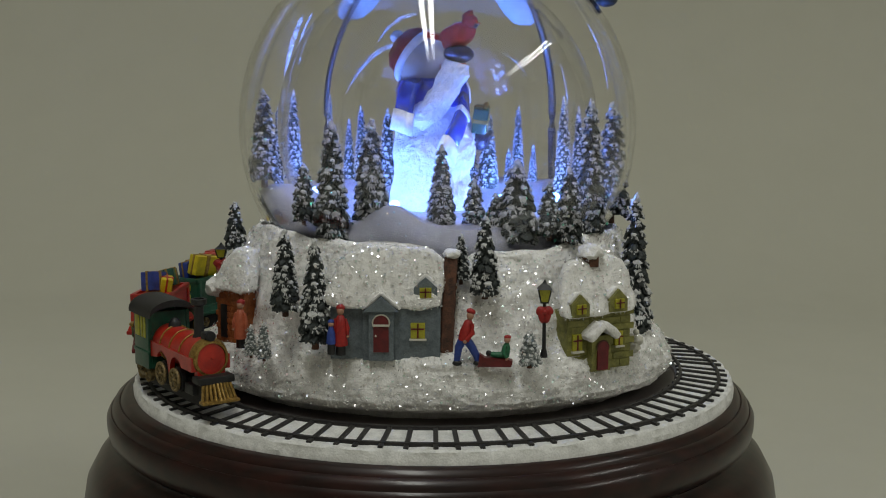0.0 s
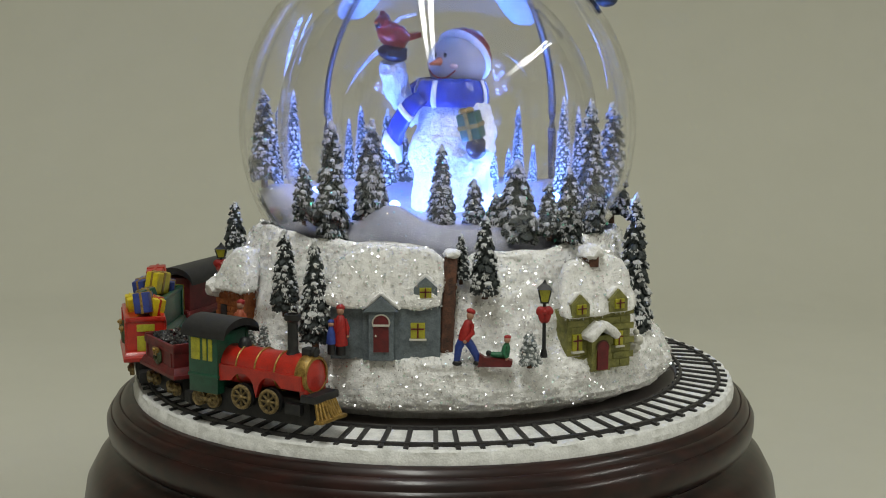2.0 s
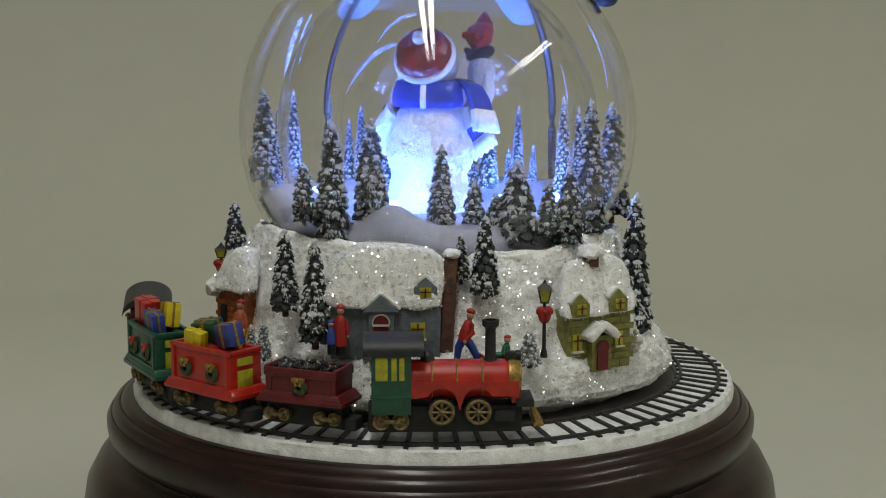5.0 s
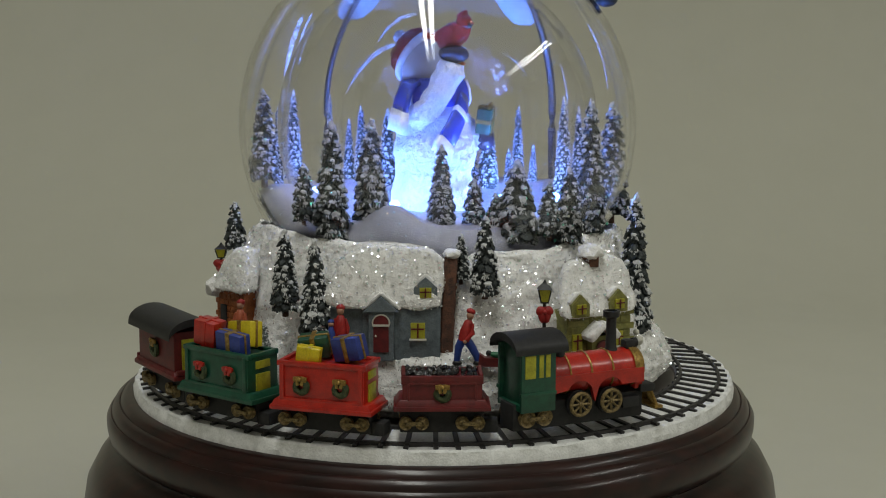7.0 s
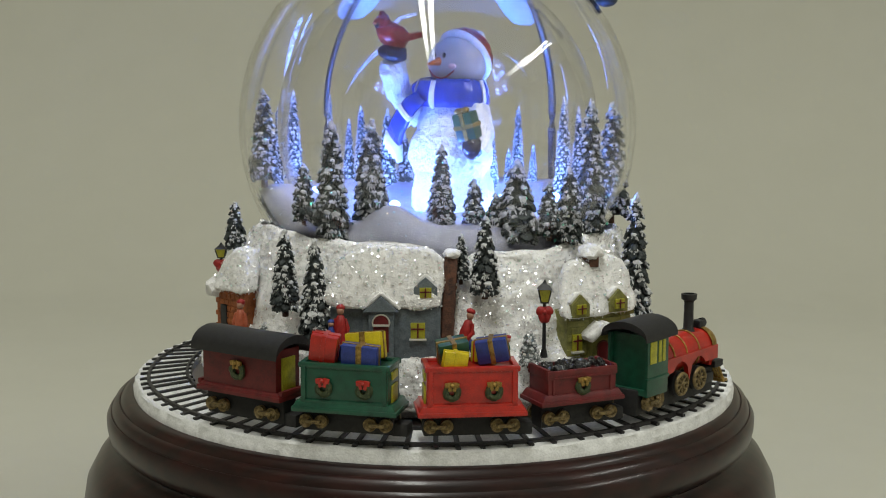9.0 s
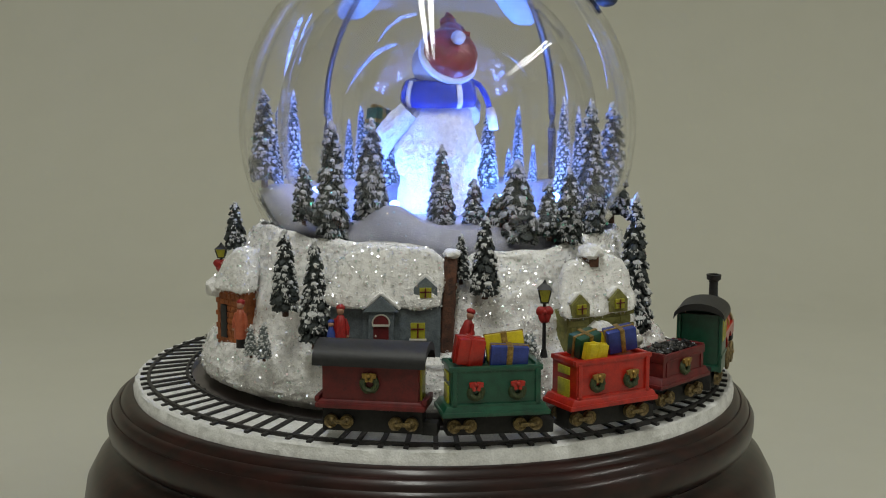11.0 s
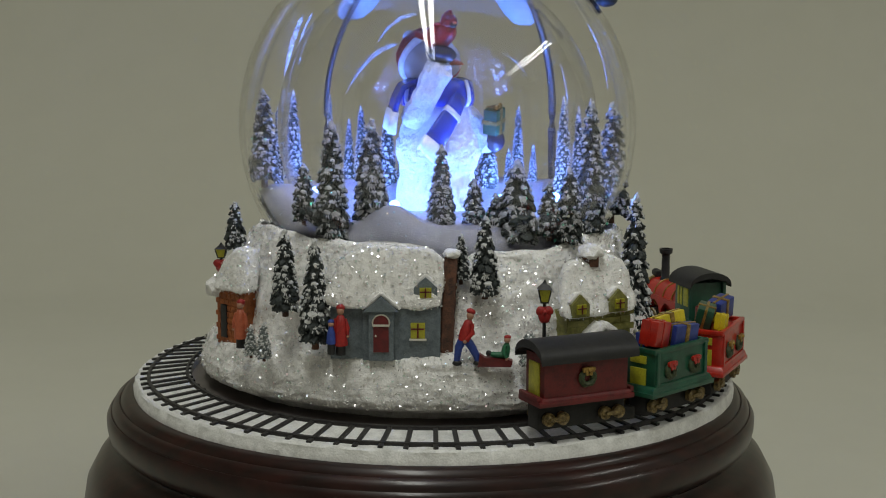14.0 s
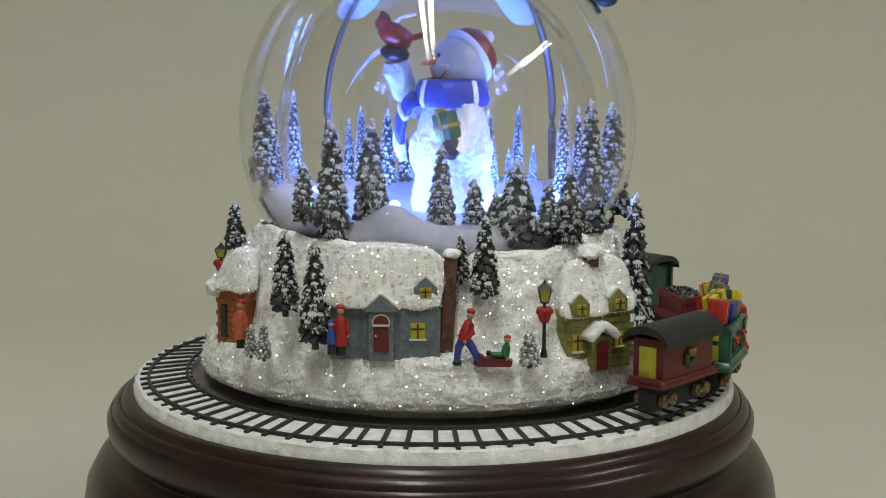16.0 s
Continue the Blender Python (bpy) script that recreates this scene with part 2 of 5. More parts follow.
def prism(bm, outline, y0, y1, slot=0, at=(0, 0, 0), rot=(0, 0, 0)):
    """An outline in x, z drawn out from y0 to y1."""
    a = [bm.verts.new((x, y0, z)) for x, z in outline]
    b = [bm.verts.new((x, y1, z)) for x, z in outline]
    n = len(outline)
    fs = [bm.faces.new(a), bm.faces.new(b[::-1])]
    fs += [bm.faces.new((a[i], b[i], b[(i + 1) % n], a[(i + 1) % n])) for i in range(n)]
    for f in fs:
        f.material_index = slot
    bmesh.ops.recalc_face_normals(bm, faces=fs)
    xform(bm, a + b, pose(*at, *rot))
    return a + b


def nb():
    return bmesh.new()


def clumps(name, items, material, parent, label="", sub=1, jag=0.22):
    """Many small rough lumps in one mesh. items: (matrix 4x4 as numpy)."""
    bm = bmesh.new()
    bmesh.ops.create_icosphere(bm, subdivisions=sub, radius=1.0)
    bm.verts.ensure_lookup_table()
    V = np.array([v.co for v in bm.verts])
    F = np.array([[v.index for v in f.verts] for f in bm.faces])
    bm.free()
    rng = np.random.default_rng(len(items) + 7)
    vs, fs = [], []
    for k, m in enumerate(items):
        w = V * (1 + jag * rng.standard_normal((len(V), 1)))
        vs.append(w @ m[:3, :3].T + m[:3, 3])
        fs.append(F + k * len(V))
    me = bpy.data.meshes.new(name)
    me.from_pydata(np.concatenate(vs).tolist(), [], np.concatenate(fs).tolist())
    return from_mesh(name, me, material, parent, label)


# ---- room: backdrop sweep, table, walls, ceiling ----
def room():
    bm = nb()
    prof = [(-0.42, TABLE + 0.001), (0.39, TABLE + 0.001)]
    prof += [(0.39 + 0.26 * math.sin(a), TABLE + 0.261 - 0.26 * math.cos(a)) for a in np.linspace(0.10, math.pi / 2, 16)]
    prof += [(0.65, 0.62)]
    rows = []
    for y, z in prof:
        rows.append([bm.verts.new((x, y, z)) for x in np.linspace(-0.85, 0.85, 9)])
    for a, b in zip(rows, rows[1:]):
        for i in range(8):
            bm.faces.new((a[i], a[i + 1], b[i + 1], b[i]))
    ob = part("backdrop", bm, PAPER)
    sol = ob.modifiers.new("thickness", "SOLIDIFY")
    sol.thickness, sol.offset = 0.0008, 1
    tagged(ob, "plain khaki paper backdrop sweeping up behind the base", "backdrop", kind="structure")
    table = thing("table", pose(0, 0.1, TABLE), "plain brown wooden table under the backdrop paper", "table")
    bm = nb()
    box(bm, (1.9, 1.2, 0.03), (0, 0, -0.015), bevel=0.004)
    part("tabletop", bm, TABLETOP, table)
    for sx in (-1, 1):
        for sy in (-1, 1):
            bm = nb()
            box(bm, (0.06, 0.06, 0.70), (sx * 0.88, sy * 0.54, -0.38), bevel=0.004)
            part("leg", bm, TABLETOP, table)
    base = TABLE - 0.73
    for name, size, at in (("floor", (6.4, 5.6, 0.1), (0.4, -0.2, base - 0.05)), ("ceiling", (6.4, 5.6, 0.1), (0.4, -0.2, CEILING + 0.05)),
                           ("wall_north", (6.2, 0.1, CEILING - base), (0.4, 2.55, (CEILING + base) / 2)), ("wall_south", (6.2, 0.1, CEILING - base), (0.4, -2.95, (CEILING + base) / 2)),
                           ("wall_east", (0.1, 5.6, CEILING - base), (3.55, -0.2, (CEILING + base) / 2)), ("wall_west", (0.1, 5.6, CEILING - base), (-2.75, -0.2, (CEILING + base) / 2))):
        bm = nb()
        box(bm, size, at)
        tagged(part(name, bm, PLASTER, smooth=False), "plain cream painted " + name.split("_")[0] + " of the room", name.split("_")[0], kind="structure")
    # the front two show as reflections in the globe, the back one is added fill
    for x, y, _ in FITTINGS:
        fixture = thing("ceiling_light", pose(x, y, CEILING), "long white two-tube ceiling light fitting", "ceiling light", "ceiling lights")
        bm = nb()
        box(bm, (0.30, 1.28, 0.05), (0, 0, -0.026), bevel=0.006)
        part("housing", bm, CREAM, fixture)


room()


# ---- turned wooden base, snow ring, track ----
TRACK_X = -0.0006


def bed_height(r):
    """The track bed falls slightly outwards."""
    return 0.0010 - 0.0012 * (r - 0.0742) / 0.0130



def base():
    ob = thing("wooden_base", pose(-0.0015, 0, TABLE), "dark polished mahogany turned round base with stepped moulding", "base")
    bm = nb()
    up = -TABLE
    prof = [(0.0, 0.001), (0.104, 0.001), (0.1058, 0.004), (0.1062, 0.012), (0.1057, 0.024), (0.1044, 0.032), (0.1012, 0.0380), (0.0978, 0.0408), (0.0952, 0.0420), (0.0946, 0.0432)]
    lathe(bm, prof, 160)
    part("lower_tier", bm, MAHOGANY, ob)
    bm = nb()
    prof = [(0.0940, 0.0432), (0.0956, 0.0440), (0.0974, 0.0460), (0.0980, 0.0486), (0.0981, 0.0512), (0.0974, 0.0526), (0.0969, 0.0531), (0.0966, 0.0530), (0.0963, 0.0539), (0.0958, 0.0550), (0.0948, 0.0558), (0.0943, 0.0559), (0.0940, 0.0557), (0.0937, 0.0564), (0.0929, 0.0574), (0.0917, 0.0580), (0.0880, 0.0581)]
    lathe(bm, prof, 160)
    part("upper_tier", bm, MAHOGANY, ob)
    bm = nb()
    lathe(bm, [(0.0746, -0.0004 + up), (0.0742, -0.0010 + up), (0.050, -0.0010 + up)], 128)
    part("train_channel", bm, GROOVE, ob, "dark grey-brown channel inside the track")
    ring = thing("snow_ring", pose(TRACK_X, 0, 0), "rough white painted snow rim under the railway track", "snow rim")
    bm = nb()
    lathe(bm, [(0.0742, -0.004), (0.0742, bed_height(0.0742)), (0.0785, bed_height(0.0785)), (0.0848, bed_height(0.0848))], 240)
    part("track_bed", bm, SNOW_RING, ring, "white snow between the rails")
    bm = nb()
    vs = lathe(bm, [(0.0848, bed_height(0.0848)), (0.0886, bed_height(0.0886)), (0.0898, -0.0002), (0.0904, -0.0007), (0.0905, -0.0020), (0.0909, -0.0026), (0.0908, -0.0055)], 360)
    for v in vs:
        n = noise.noise(v.co * 260) + 0.5 * noise.noise(v.co * 700)
        if v.co.x ** 2 + v.co.y ** 2 > 0.0884 ** 2 and v.co.z > -0.005:
            v.co += Vector((v.co.x, v.co.y, 0)).normalized() * 0.0003 * n + Vector((0, 0, 0.0003 * n))
    part("rim", bm, SNOW_RING, ring)
    return ob


base()


def track():
    ob = thing("railway_track", pose(TRACK_X, 0, 0), "black toy railway track with close wooden sleepers in a circle", "railway track")
    for r0, r1 in ((0.0746, 0.0757), (0.0859, 0.0871)):
        bm = nb()
        lathe(bm, [(r0, bed_height(r0) - 0.0001), (r0 + 0.0002, bed_height(r0) + 0.0009), (r1 - 0.0002, bed_height(r1) + 0.0009), (r1, bed_height(r1) - 0.0001)], 200)
        part("rail", bm, RAIL, ob, "black rail")
    bm = nb()
    box(bm, (0.0152, 0.0013, 0.0007), (0.0815, 0, bed_height(0.0815) + 0.0003), (0, math.degrees(math.atan(0.0012 / 0.0130)), 0), bevel=0.00015)
    me = bpy.data.meshes.new("sleeper")
    bm.to_mesh(me)
    bm.free()
    me.materials.append(RAIL)
    for i in range(87):
        s = new("sleeper", me)
        s.parent = ob
        s.matrix_basis = pose(0, 0, random.uniform(-0.00015, 0.0001), 0, 0, 360 * i / 87 + 1.0 + random.uniform(-0.5, 0.5))


track()


# ---- snow mound of the village ----
MOUND = ((-0.0045, 0.0540, 0.0600), (0.0016, 0.0600, 0.0655), (0.0025, 0.0652, 0.0690), (0.0034, 0.0668, 0.0703), (0.0054, 0.0679, 0.0712), (0.0090, 0.0679, 0.0709), (0.0130, 0.0669, 0.0694), (0.0158, 0.0656, 0.0679), (0.0172, 0.0640, 0.0662),
         (0.0188, 0.0624, 0.0644), (0.023, 0.0607, 0.0622), (0.030, 0.0588, 0.0604), (0.036, 0.0569, 0.0586), (0.041, 0.0548, 0.0565), (0.0445, 0.0530, 0.0546), (0.0458, 0.0518, 0.0528))
GLOBE = Vector((0.0003, 0, 0.0742))
GLOBE_R = 0.0594
# rises and dips of the hill top: degrees from the front, metres, width in degrees
CRESTS = ((5, -0.0050, 6), (-14, 0.0008, 14), (18, -0.0012, 9), (34, -0.0026, 12), (58, 0.001, 12), (-60, 0.002, 12))


def mound():
    bm = nb()
    seg, sub = 480, 9
    zs = []
    for (z0, f0, s0), (z1, f1, s1) in zip(MOUND, MOUND[1:]):
        for k in range(sub):
            u = k / sub
            zs.append((z0 + (z1 - z0) * u, f0 + (f1 - f0) * u, s0 + (s1 - s0) * u))
    zs.append(MOUND[-1])
    rows = []
    for z, fr, si in zs:
        row = []
        for i in range(seg):
            a = 2 * math.pi * i / seg
            w = abs(math.cos(a)) ** 2.2
            r = fr + (si - fr) * w
            p = Vector((r * math.cos(a), r * math.sin(a), z))
            lump = 0.0011 * noise.noise(p * 70) + 0.0009 * noise.noise(p * 210) + 0.0006 * abs(noise.noise(p * 480)) + 0.00035 * noise.noise(p * 1000)
            lift = 0.0016 * math.exp(-((math.degrees(a) - 258) / 9) ** 2) * min(1, max(0, (z - 0.011) / 0.005)) * (1 if z < 0.02 else 0)
            lift += 0.0012 * noise.noise(Vector((math.cos(a), math.sin(a), 3)) * 5) * min(1, max(0, z / 0.012))
            if 0 < z < 0.012:
                lift += 0.0005 * math.exp(-((math.degrees(a) - 272) / 30) ** 2) * (1 - z / 0.012)
            if abs(math.cos(a)) > 0.6:
                lift -= 0.003 * min(1, max(0, z / 0.012)) * (abs(math.cos(a)) - 0.6) / 0.4 * (1 if z < 0.02 else 0.3)
            lump += 0.0016 * min(1, max(0, (z - 0.018) / 0.01)) * noise.noise(Vector((a * 3.1, z * 60, 1.7)))
            r += lump
            top = 0.0
            if math.sin(a) < 0:
                for c, amp, wid in CRESTS:
                    top += amp * math.exp(-((math.degrees(a) - 270 - c + (360 if a < 0 else 0)) / wid) ** 2)
            lift += top * min(1, max(0, (z - 0.020) / 0.024))
            p = Vector((r * math.cos(a), r * math.sin(a), z + lift))
            d = p - GLOBE
            if d.length < GLOBE_R + 0.0003:
                p = GLOBE + d.normalized() * (GLOBE_R + 0.0003)
            row.append(bm.verts.new(p))
        rows.append(row)
    for a, b in zip(rows, rows[1:]):
        for i in range(seg):
            bm.faces.new((a[i], a[(i + 1) % seg], b[(i + 1) % seg], b[i]))
    ob = part("ground", bm, SNOW)
    tagged(ob, "glittering white sculpted snow hillside around the glass globe", "snow", kind="structure")
    return ob


hill = mound()


def floor_height(x, y):
    """The snow inside the globe: a flat middle and a lumpy bank along the front and the sides."""
    r = math.hypot(x, y)
    bank = math.exp(-((r - 0.0435) / 0.009) ** 2)
    front = max(0.0, -y / max(r, 1e-6))
    a = math.atan2(x, -y)
    top = 0.0004 + 0.0062 * math.exp(-((x + 0.0125) / 0.0085) ** 2) * front + 0.0088 * math.exp(-((a + 1.20) / 0.34) ** 2) + 0.0025 * math.exp(-((a - 1.15) / 0.4) ** 2)
    h = 0.0490 + bank * top + 0.0007 * noise.noise(Vector((x, y, 0)) * 120)
    edge = 0.0452 + 0.0075 * math.exp(-((a + 1.25) / 0.36) ** 2) + 0.003 * math.exp(-((a - 1.25) / 0.3) ** 2)
    if r > 0.0435:
        h += (math.exp(-((a + 1.25) / 0.36) ** 2)) * 0.0086 * (1 - bank)
    if r > edge:
        h -= (r - edge) * 1.5
    if y > 0:
        h += 0.0055 * min(1, y / 0.02)
    return h


def globe_floor():
    bm = nb()
    seg, rings = 160, 44
    rows = []
    for j in range(rings + 1):
        row = []
        for i in range(seg):
            a = 2 * math.pi * i / seg
            r = 0.0008 + 0.0530 * j / rings
            x, y = r * math.cos(a), r * math.sin(a)
            z = floor_height(x, y)
            lim = math.sqrt(max(0, (GLOBE_R - 0.0022) ** 2 - (z - GLOBE.z) ** 2))
            if r > lim:
                x, y = x * lim / r, y * lim / r
                z -= (r - lim) * 1.2
            row.append(bm.verts.new((x + GLOBE.x, y, z)))
        rows.append(row)
    for a, b in zip(rows, rows[1:]):
        for i in range(seg):
            bm.faces.new((a[i], b[i], b[(i + 1) % seg], a[(i + 1) % seg]))
    bm.faces.new(rows[0])
    # bank colour carries its shade, so it is far darker than the hill snow
    tagged(part("globe_snow", bm, SNOW_IN_SHADED), "smooth snow bank inside the glass globe, shade put into its colour", "snow", kind="structure")


globe_floor()


# ---- glass globe with snow cap ----
# pale tubes that stand in for LED and lamp reflections on the glass
GLARE_LINES = (((-15, 25), (-25, 20), (-33, 8), 0.000825), ((-8, 37), (-17, 34), (-23, 26), 0.00075), ((-67, 36), (-64, 22), (-61, 4), 0.0009), ((-61, 37), (-60, 28), (-58, 17), 0.0004),
              ((77, 33), (76, 23), (74, 11), 0.0004), ((49, 19), (50, 7), (50, -4), 0.00022), ((26, 21), (30, 18), (33, 14), 0.0003))


def glare_mat():
    """Reflection streaks on the glass: part clear, part a soft white scatter, broken up along its length."""
    m = bpy.data.materials.new("glare_film")
    m.use_nodes = True
    nt = m.node_tree
    b = nt.nodes["Principled BSDF"]
    b.inputs["Base Color"].default_value = (0.85, 0.88, 0.95, 1)
    b.inputs["Roughness"].default_value = 0.25
    tc = nt.nodes.new("ShaderNodeTexCoord")
    n = nt.nodes.new("ShaderNodeTexNoise")
    n.inputs["Scale"].default_value, n.inputs["Detail"].default_value = 420, 5
    nt.links.new(tc.outputs["Object"], n.inputs["Vector"])
    ramp = nt.nodes.new("ShaderNodeMapRange")
    ramp.inputs["From Min"].default_value, ramp.inputs["From Max"].default_value = 0.35, 0.75
    ramp.inputs["To Min"].default_value, ramp.inputs["To Max"].default_value = 0.05, 0.75
    nt.links.new(n.outputs["Fac"], ramp.inputs["Value"])
    nt.links.new(ramp.outputs[0], b.inputs["Alpha"])
    return m


GLARE = glare_mat()


def globe():
    ob = thing("glass_globe", Matrix.Translation(GLOBE), "clear round glass globe lit blue from inside", "glass globe")
    bm = nb()
    prof = []
    n = 72
    low = math.asin(-0.036 / GLOBE_R)
    for k in range(n + 1):
        e = low + (math.pi / 2 - 0.0005 - low) * k / n
        prof.append((GLOBE_R * math.cos(e), GLOBE_R * math.sin(e)))
    t = GLOBE_R - 0.0019
    low2 = math.asin(-0.036 / t)
    for k in range(n, -1, -1):
        e = low2 + (math.pi / 2 - 0.0005 - low2) * k / n
        prof.append((t * math.cos(e), t * math.sin(e)))
    lathe(bm, prof, 144, close=True)
    bmesh.ops.recalc_face_normals(bm, faces=bm.faces)
    g = part("shell", bm, GLASS, ob)
    g.visible_shadow = False
    # added clear shell: its outline stands in for the refracted inner rim lines
    bm = nb()
    prof = []
    for R0 in (0.0480, 0.0476):
        es = np.linspace(-0.64, math.pi / 2 - 0.001, 64)
        for e in es if R0 == 0.0480 else es[::-1]:
            prof.append((R0 * math.cos(e), R0 * math.sin(e)))
    lathe(bm, prof, 128, close=True)
    bmesh.ops.recalc_face_normals(bm, faces=bm.faces)
    part("rim_line_dome", bm, GLASS, ob, "thin clear inner glass dome added to draw the rim lines").visible_shadow = False
    for s in (-1, 1):
        bm = nb()
        pts = []
        for k in range(15):
            u = k / 14
            z = 0.046 + 0.068 * u
            x = (0.0385 if s > 0 else 0.0374) - (0.0085 if s > 0 else 0.0115) * max(0, (u - 0.45) / 0.55) ** 2
            y = math.sqrt(max(1e-6, (GLOBE_R - 0.0026) ** 2 - (z - GLOBE.z) ** 2 - x * x))
            pts.append((s * x, y, z - GLOBE.z))
        tube(bm, pts, [0.0014 if s > 0 else 0.0010] * 15, 8)
        part("seam", bm, SEAM, ob, "thin dark seam line")
    # LED reflections drawn as pale tubes inside the wall: bearing from the back, height (both in degrees) of start,
    # middle and end, thickness
    for (a0, e0), (a1, e1), (a2, e2), thick in GLARE_LINES:
        bm = nb()
        pts, rad = [], []
        for k in range(17):
            u = k / 16
            w0, w1, w2 = (1 - u) * (1 - 2 * u), 4 * u * (1 - u), u * (2 * u - 1)
            a, e = radians(w0 * a0 + w1 * a1 + w2 * a2), radians(w0 * e0 + w1 * e1 + w2 * e2)
            r = GLOBE_R - 0.0026
            pts.append((r * math.cos(e) * math.sin(a), r * math.cos(e) * math.cos(a), r * math.sin(e)))
            rad.append(thick * (0.18 + 0.82 * math.sin(math.pi * u ** 0.6) ** 0.7))
        tube(bm, pts, rad, 8)
        part("glare_line", bm, GLARE, ob, "pale streak standing in for an LED reflection on the glass").visible_shadow = False


globe()


def snow_cap():
    ob = thing("globe_topper", Matrix.Translation(GLOBE), "white scalloped snow cap on the globe with a black boot", "topper")
    bm = nb()
    seg, rings = 144, 14
    lobes = [(Vector((-0.0270, 0.0377, 0.1110)) - GLOBE, 21, 13), (Vector((0.0279, 0.0399, 0.1085)) - GLOBE, 23, 11), (Vector((0.03, -0.03, 0.06)), 4, 14)]
    grids = []
    for R in (GLOBE_R + 0.0003, GLOBE_R + 0.0022):
        rows = []
        for j in range(rings + 1):
            row = []
            for i in range(seg):
                a = 2 * math.pi * i / seg
                lim = 36.0
                for d, amp, wid in lobes:
                    da = (math.degrees(a - math.atan2(d.y, d.x)) + 180) % 360 - 180
                    lim += amp * math.exp(-(da / wid) ** 4)
                th = radians(lim) * (0.02 + 0.98 * j / rings)
                rr = R if j < rings else GLOBE_R + 0.0010
                row.append(bm.verts.new((rr * math.sin(th) * math.cos(a), rr * math.sin(th) * math.sin(a), rr * math.cos(th))))
            rows.append(row)
        grids.append(rows)
        for a, b in zip(rows, rows[1:]):
            for i in range(seg):
                bm.faces.new((a[i], b[i], b[(i + 1) % seg], a[(i + 1) % seg]))
    part("snow_cap", bm, SNOW_RING, ob)
    bm = nb()
    p = Vector((0.0504, 0.0000, 0.1119)) - GLOBE
    ball(bm, (0.0034, 0.004, 0.0024), tuple(p), sub=3)
    tube(bm, [p + Vector((0, 0, 0.001)), p + Vector((-0.003, 0, 0.006)), p + Vector((-0.010, 0, 0.0095))], [0.0022, 0.0022, 0.0026], 12)
    part("boot", bm, BLACK, ob, "small black boot")


snow_cap()


def leds():
    for lx, ly, lz, power in LEDS:
        ob = thing("led_lamp", pose(lx, ly, floor_height(lx, ly)), "small round blue-white LED glowing in the snow", "led", "globe leds")
        bm = nb()
        ball(bm, (0.0012, 0.0012, 0.0010), (0, 0, 0.0003), sub=2)
        part("lens", bm, LED_GLOW, ob)


leds()


# ---- trees ----
def tree(at, h, r, label, group, levels=9, snow=0.6, seed=0, needle=None):
    rng = random.Random(seed)
    levels = max(levels, int(h / (r * 0.52)))
    ob = thing("fir_tree", pose(*at, 0, 0, rng.uniform(0, 360)), label, "fir tree", group)
    bm = nb()
    cone(bm, r * 0.22, r * 0.18, h * 0.2, (0, 0, -0.0008), seg=8)
    part("trunk", bm, BRICK, ob)
    bm = nb()
    prof = []
    for k in range(levels * 2 + 1):
        u = k / (levels * 2)
        prof.append((r * 0.72 * (1 - u) ** 0.62 * (1.0 if k % 2 == 0 else 0.86) + 0.00015, h * (0.06 + 0.90 * u)))
    lathe(bm, [(0.0002, h * 0.06)] + prof, 12)
    part("core", bm, needle or NEEDLE, ob)
    green, white = [], []
    for j in range(levels):
        u = (j + 0.2) / levels
        rr = r * (1.03 - u) ** 0.58 * min(1.0, 0.82 + u * 2)
        n = max(4, int(round(9 * rr / r)))
        size = max(r * 0.30 * (1.08 - 0.45 * u), 0.0004)
        for i in range(n):
            a = 2 * math.pi * (i + 0.5 * (j % 2) + rng.uniform(-0.22, 0.22)) / n
            q = rng.uniform(0.88, 1.08)
            z = h * (0.09 + 0.88 * u) + rng.uniform(-0.25, 0.25) * h / levels
            m = Matrix.Translation((rr * 0.74 * q * math.cos(a), rr * 0.74 * q * math.sin(a), z)) @ Matrix.Rotation(a, 4, "Z") @ Matrix.Rotation(radians(rng.uniform(42, 62)), 4, "Y")
            green.append(np.array(m @ Matrix.Diagonal((size * 1.25, size * rng.uniform(0.85, 1.1), size * 0.62, 1))))
            for f in (-1, 0, 1):
                t = m @ Matrix.Translation((size * (1.05 - 0.2 * abs(f)), f * size * 0.55, -size * 0.05)) @ Matrix.Rotation(radians(f * 24), 4, "Z") @ Matrix.Diagonal((size * 0.5, size * 0.24, size * 0.3, 1))
                green.append(np.array(t))
            if rng.random() < snow * (0.8 + 0.5 * u):
                k = rng.uniform(0.75, 1.1)
                white.append(np.array(m @ Matrix.Translation((size * rng.uniform(-0.1, 0.2), size * rng.uniform(-0.2, 0.2), size * 0.40)) @ Matrix.Diagonal((size * 0.62 * k, size * 0.86 * k, size * 0.34, 1))))
                for f in (-1.2, -0.4, 0.4, 1.2):
                    if rng.random() < 0.66:
                        w = m @ Matrix.Translation((size * rng.uniform(0.7, 1.05), f * size * 0.50, size * 0.30)) @ Matrix.Rotation(radians(f * 22), 4, "Z") @ Matrix.Diagonal((size * rng.uniform(0.35, 0.6), size * 0.15, size * 0.24, 1))
                        white.append(np.array(w))
    for k in range(3):
        tip = Matrix.Translation((r * rng.uniform(-0.06, 0.06), r * rng.uniform(-0.06, 0.06), h * (0.90 + 0.035 * k))) @ Matrix.Diagonal((r * (0.26 - 0.05 * k), r * (0.26 - 0.05 * k), h * 0.045, 1))
        white.append(np.array(tip))
    clumps("needles", green, needle or NEEDLE, ob, "", 2, 0.17)
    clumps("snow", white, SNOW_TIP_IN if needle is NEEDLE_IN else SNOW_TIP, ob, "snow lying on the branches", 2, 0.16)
    return ob


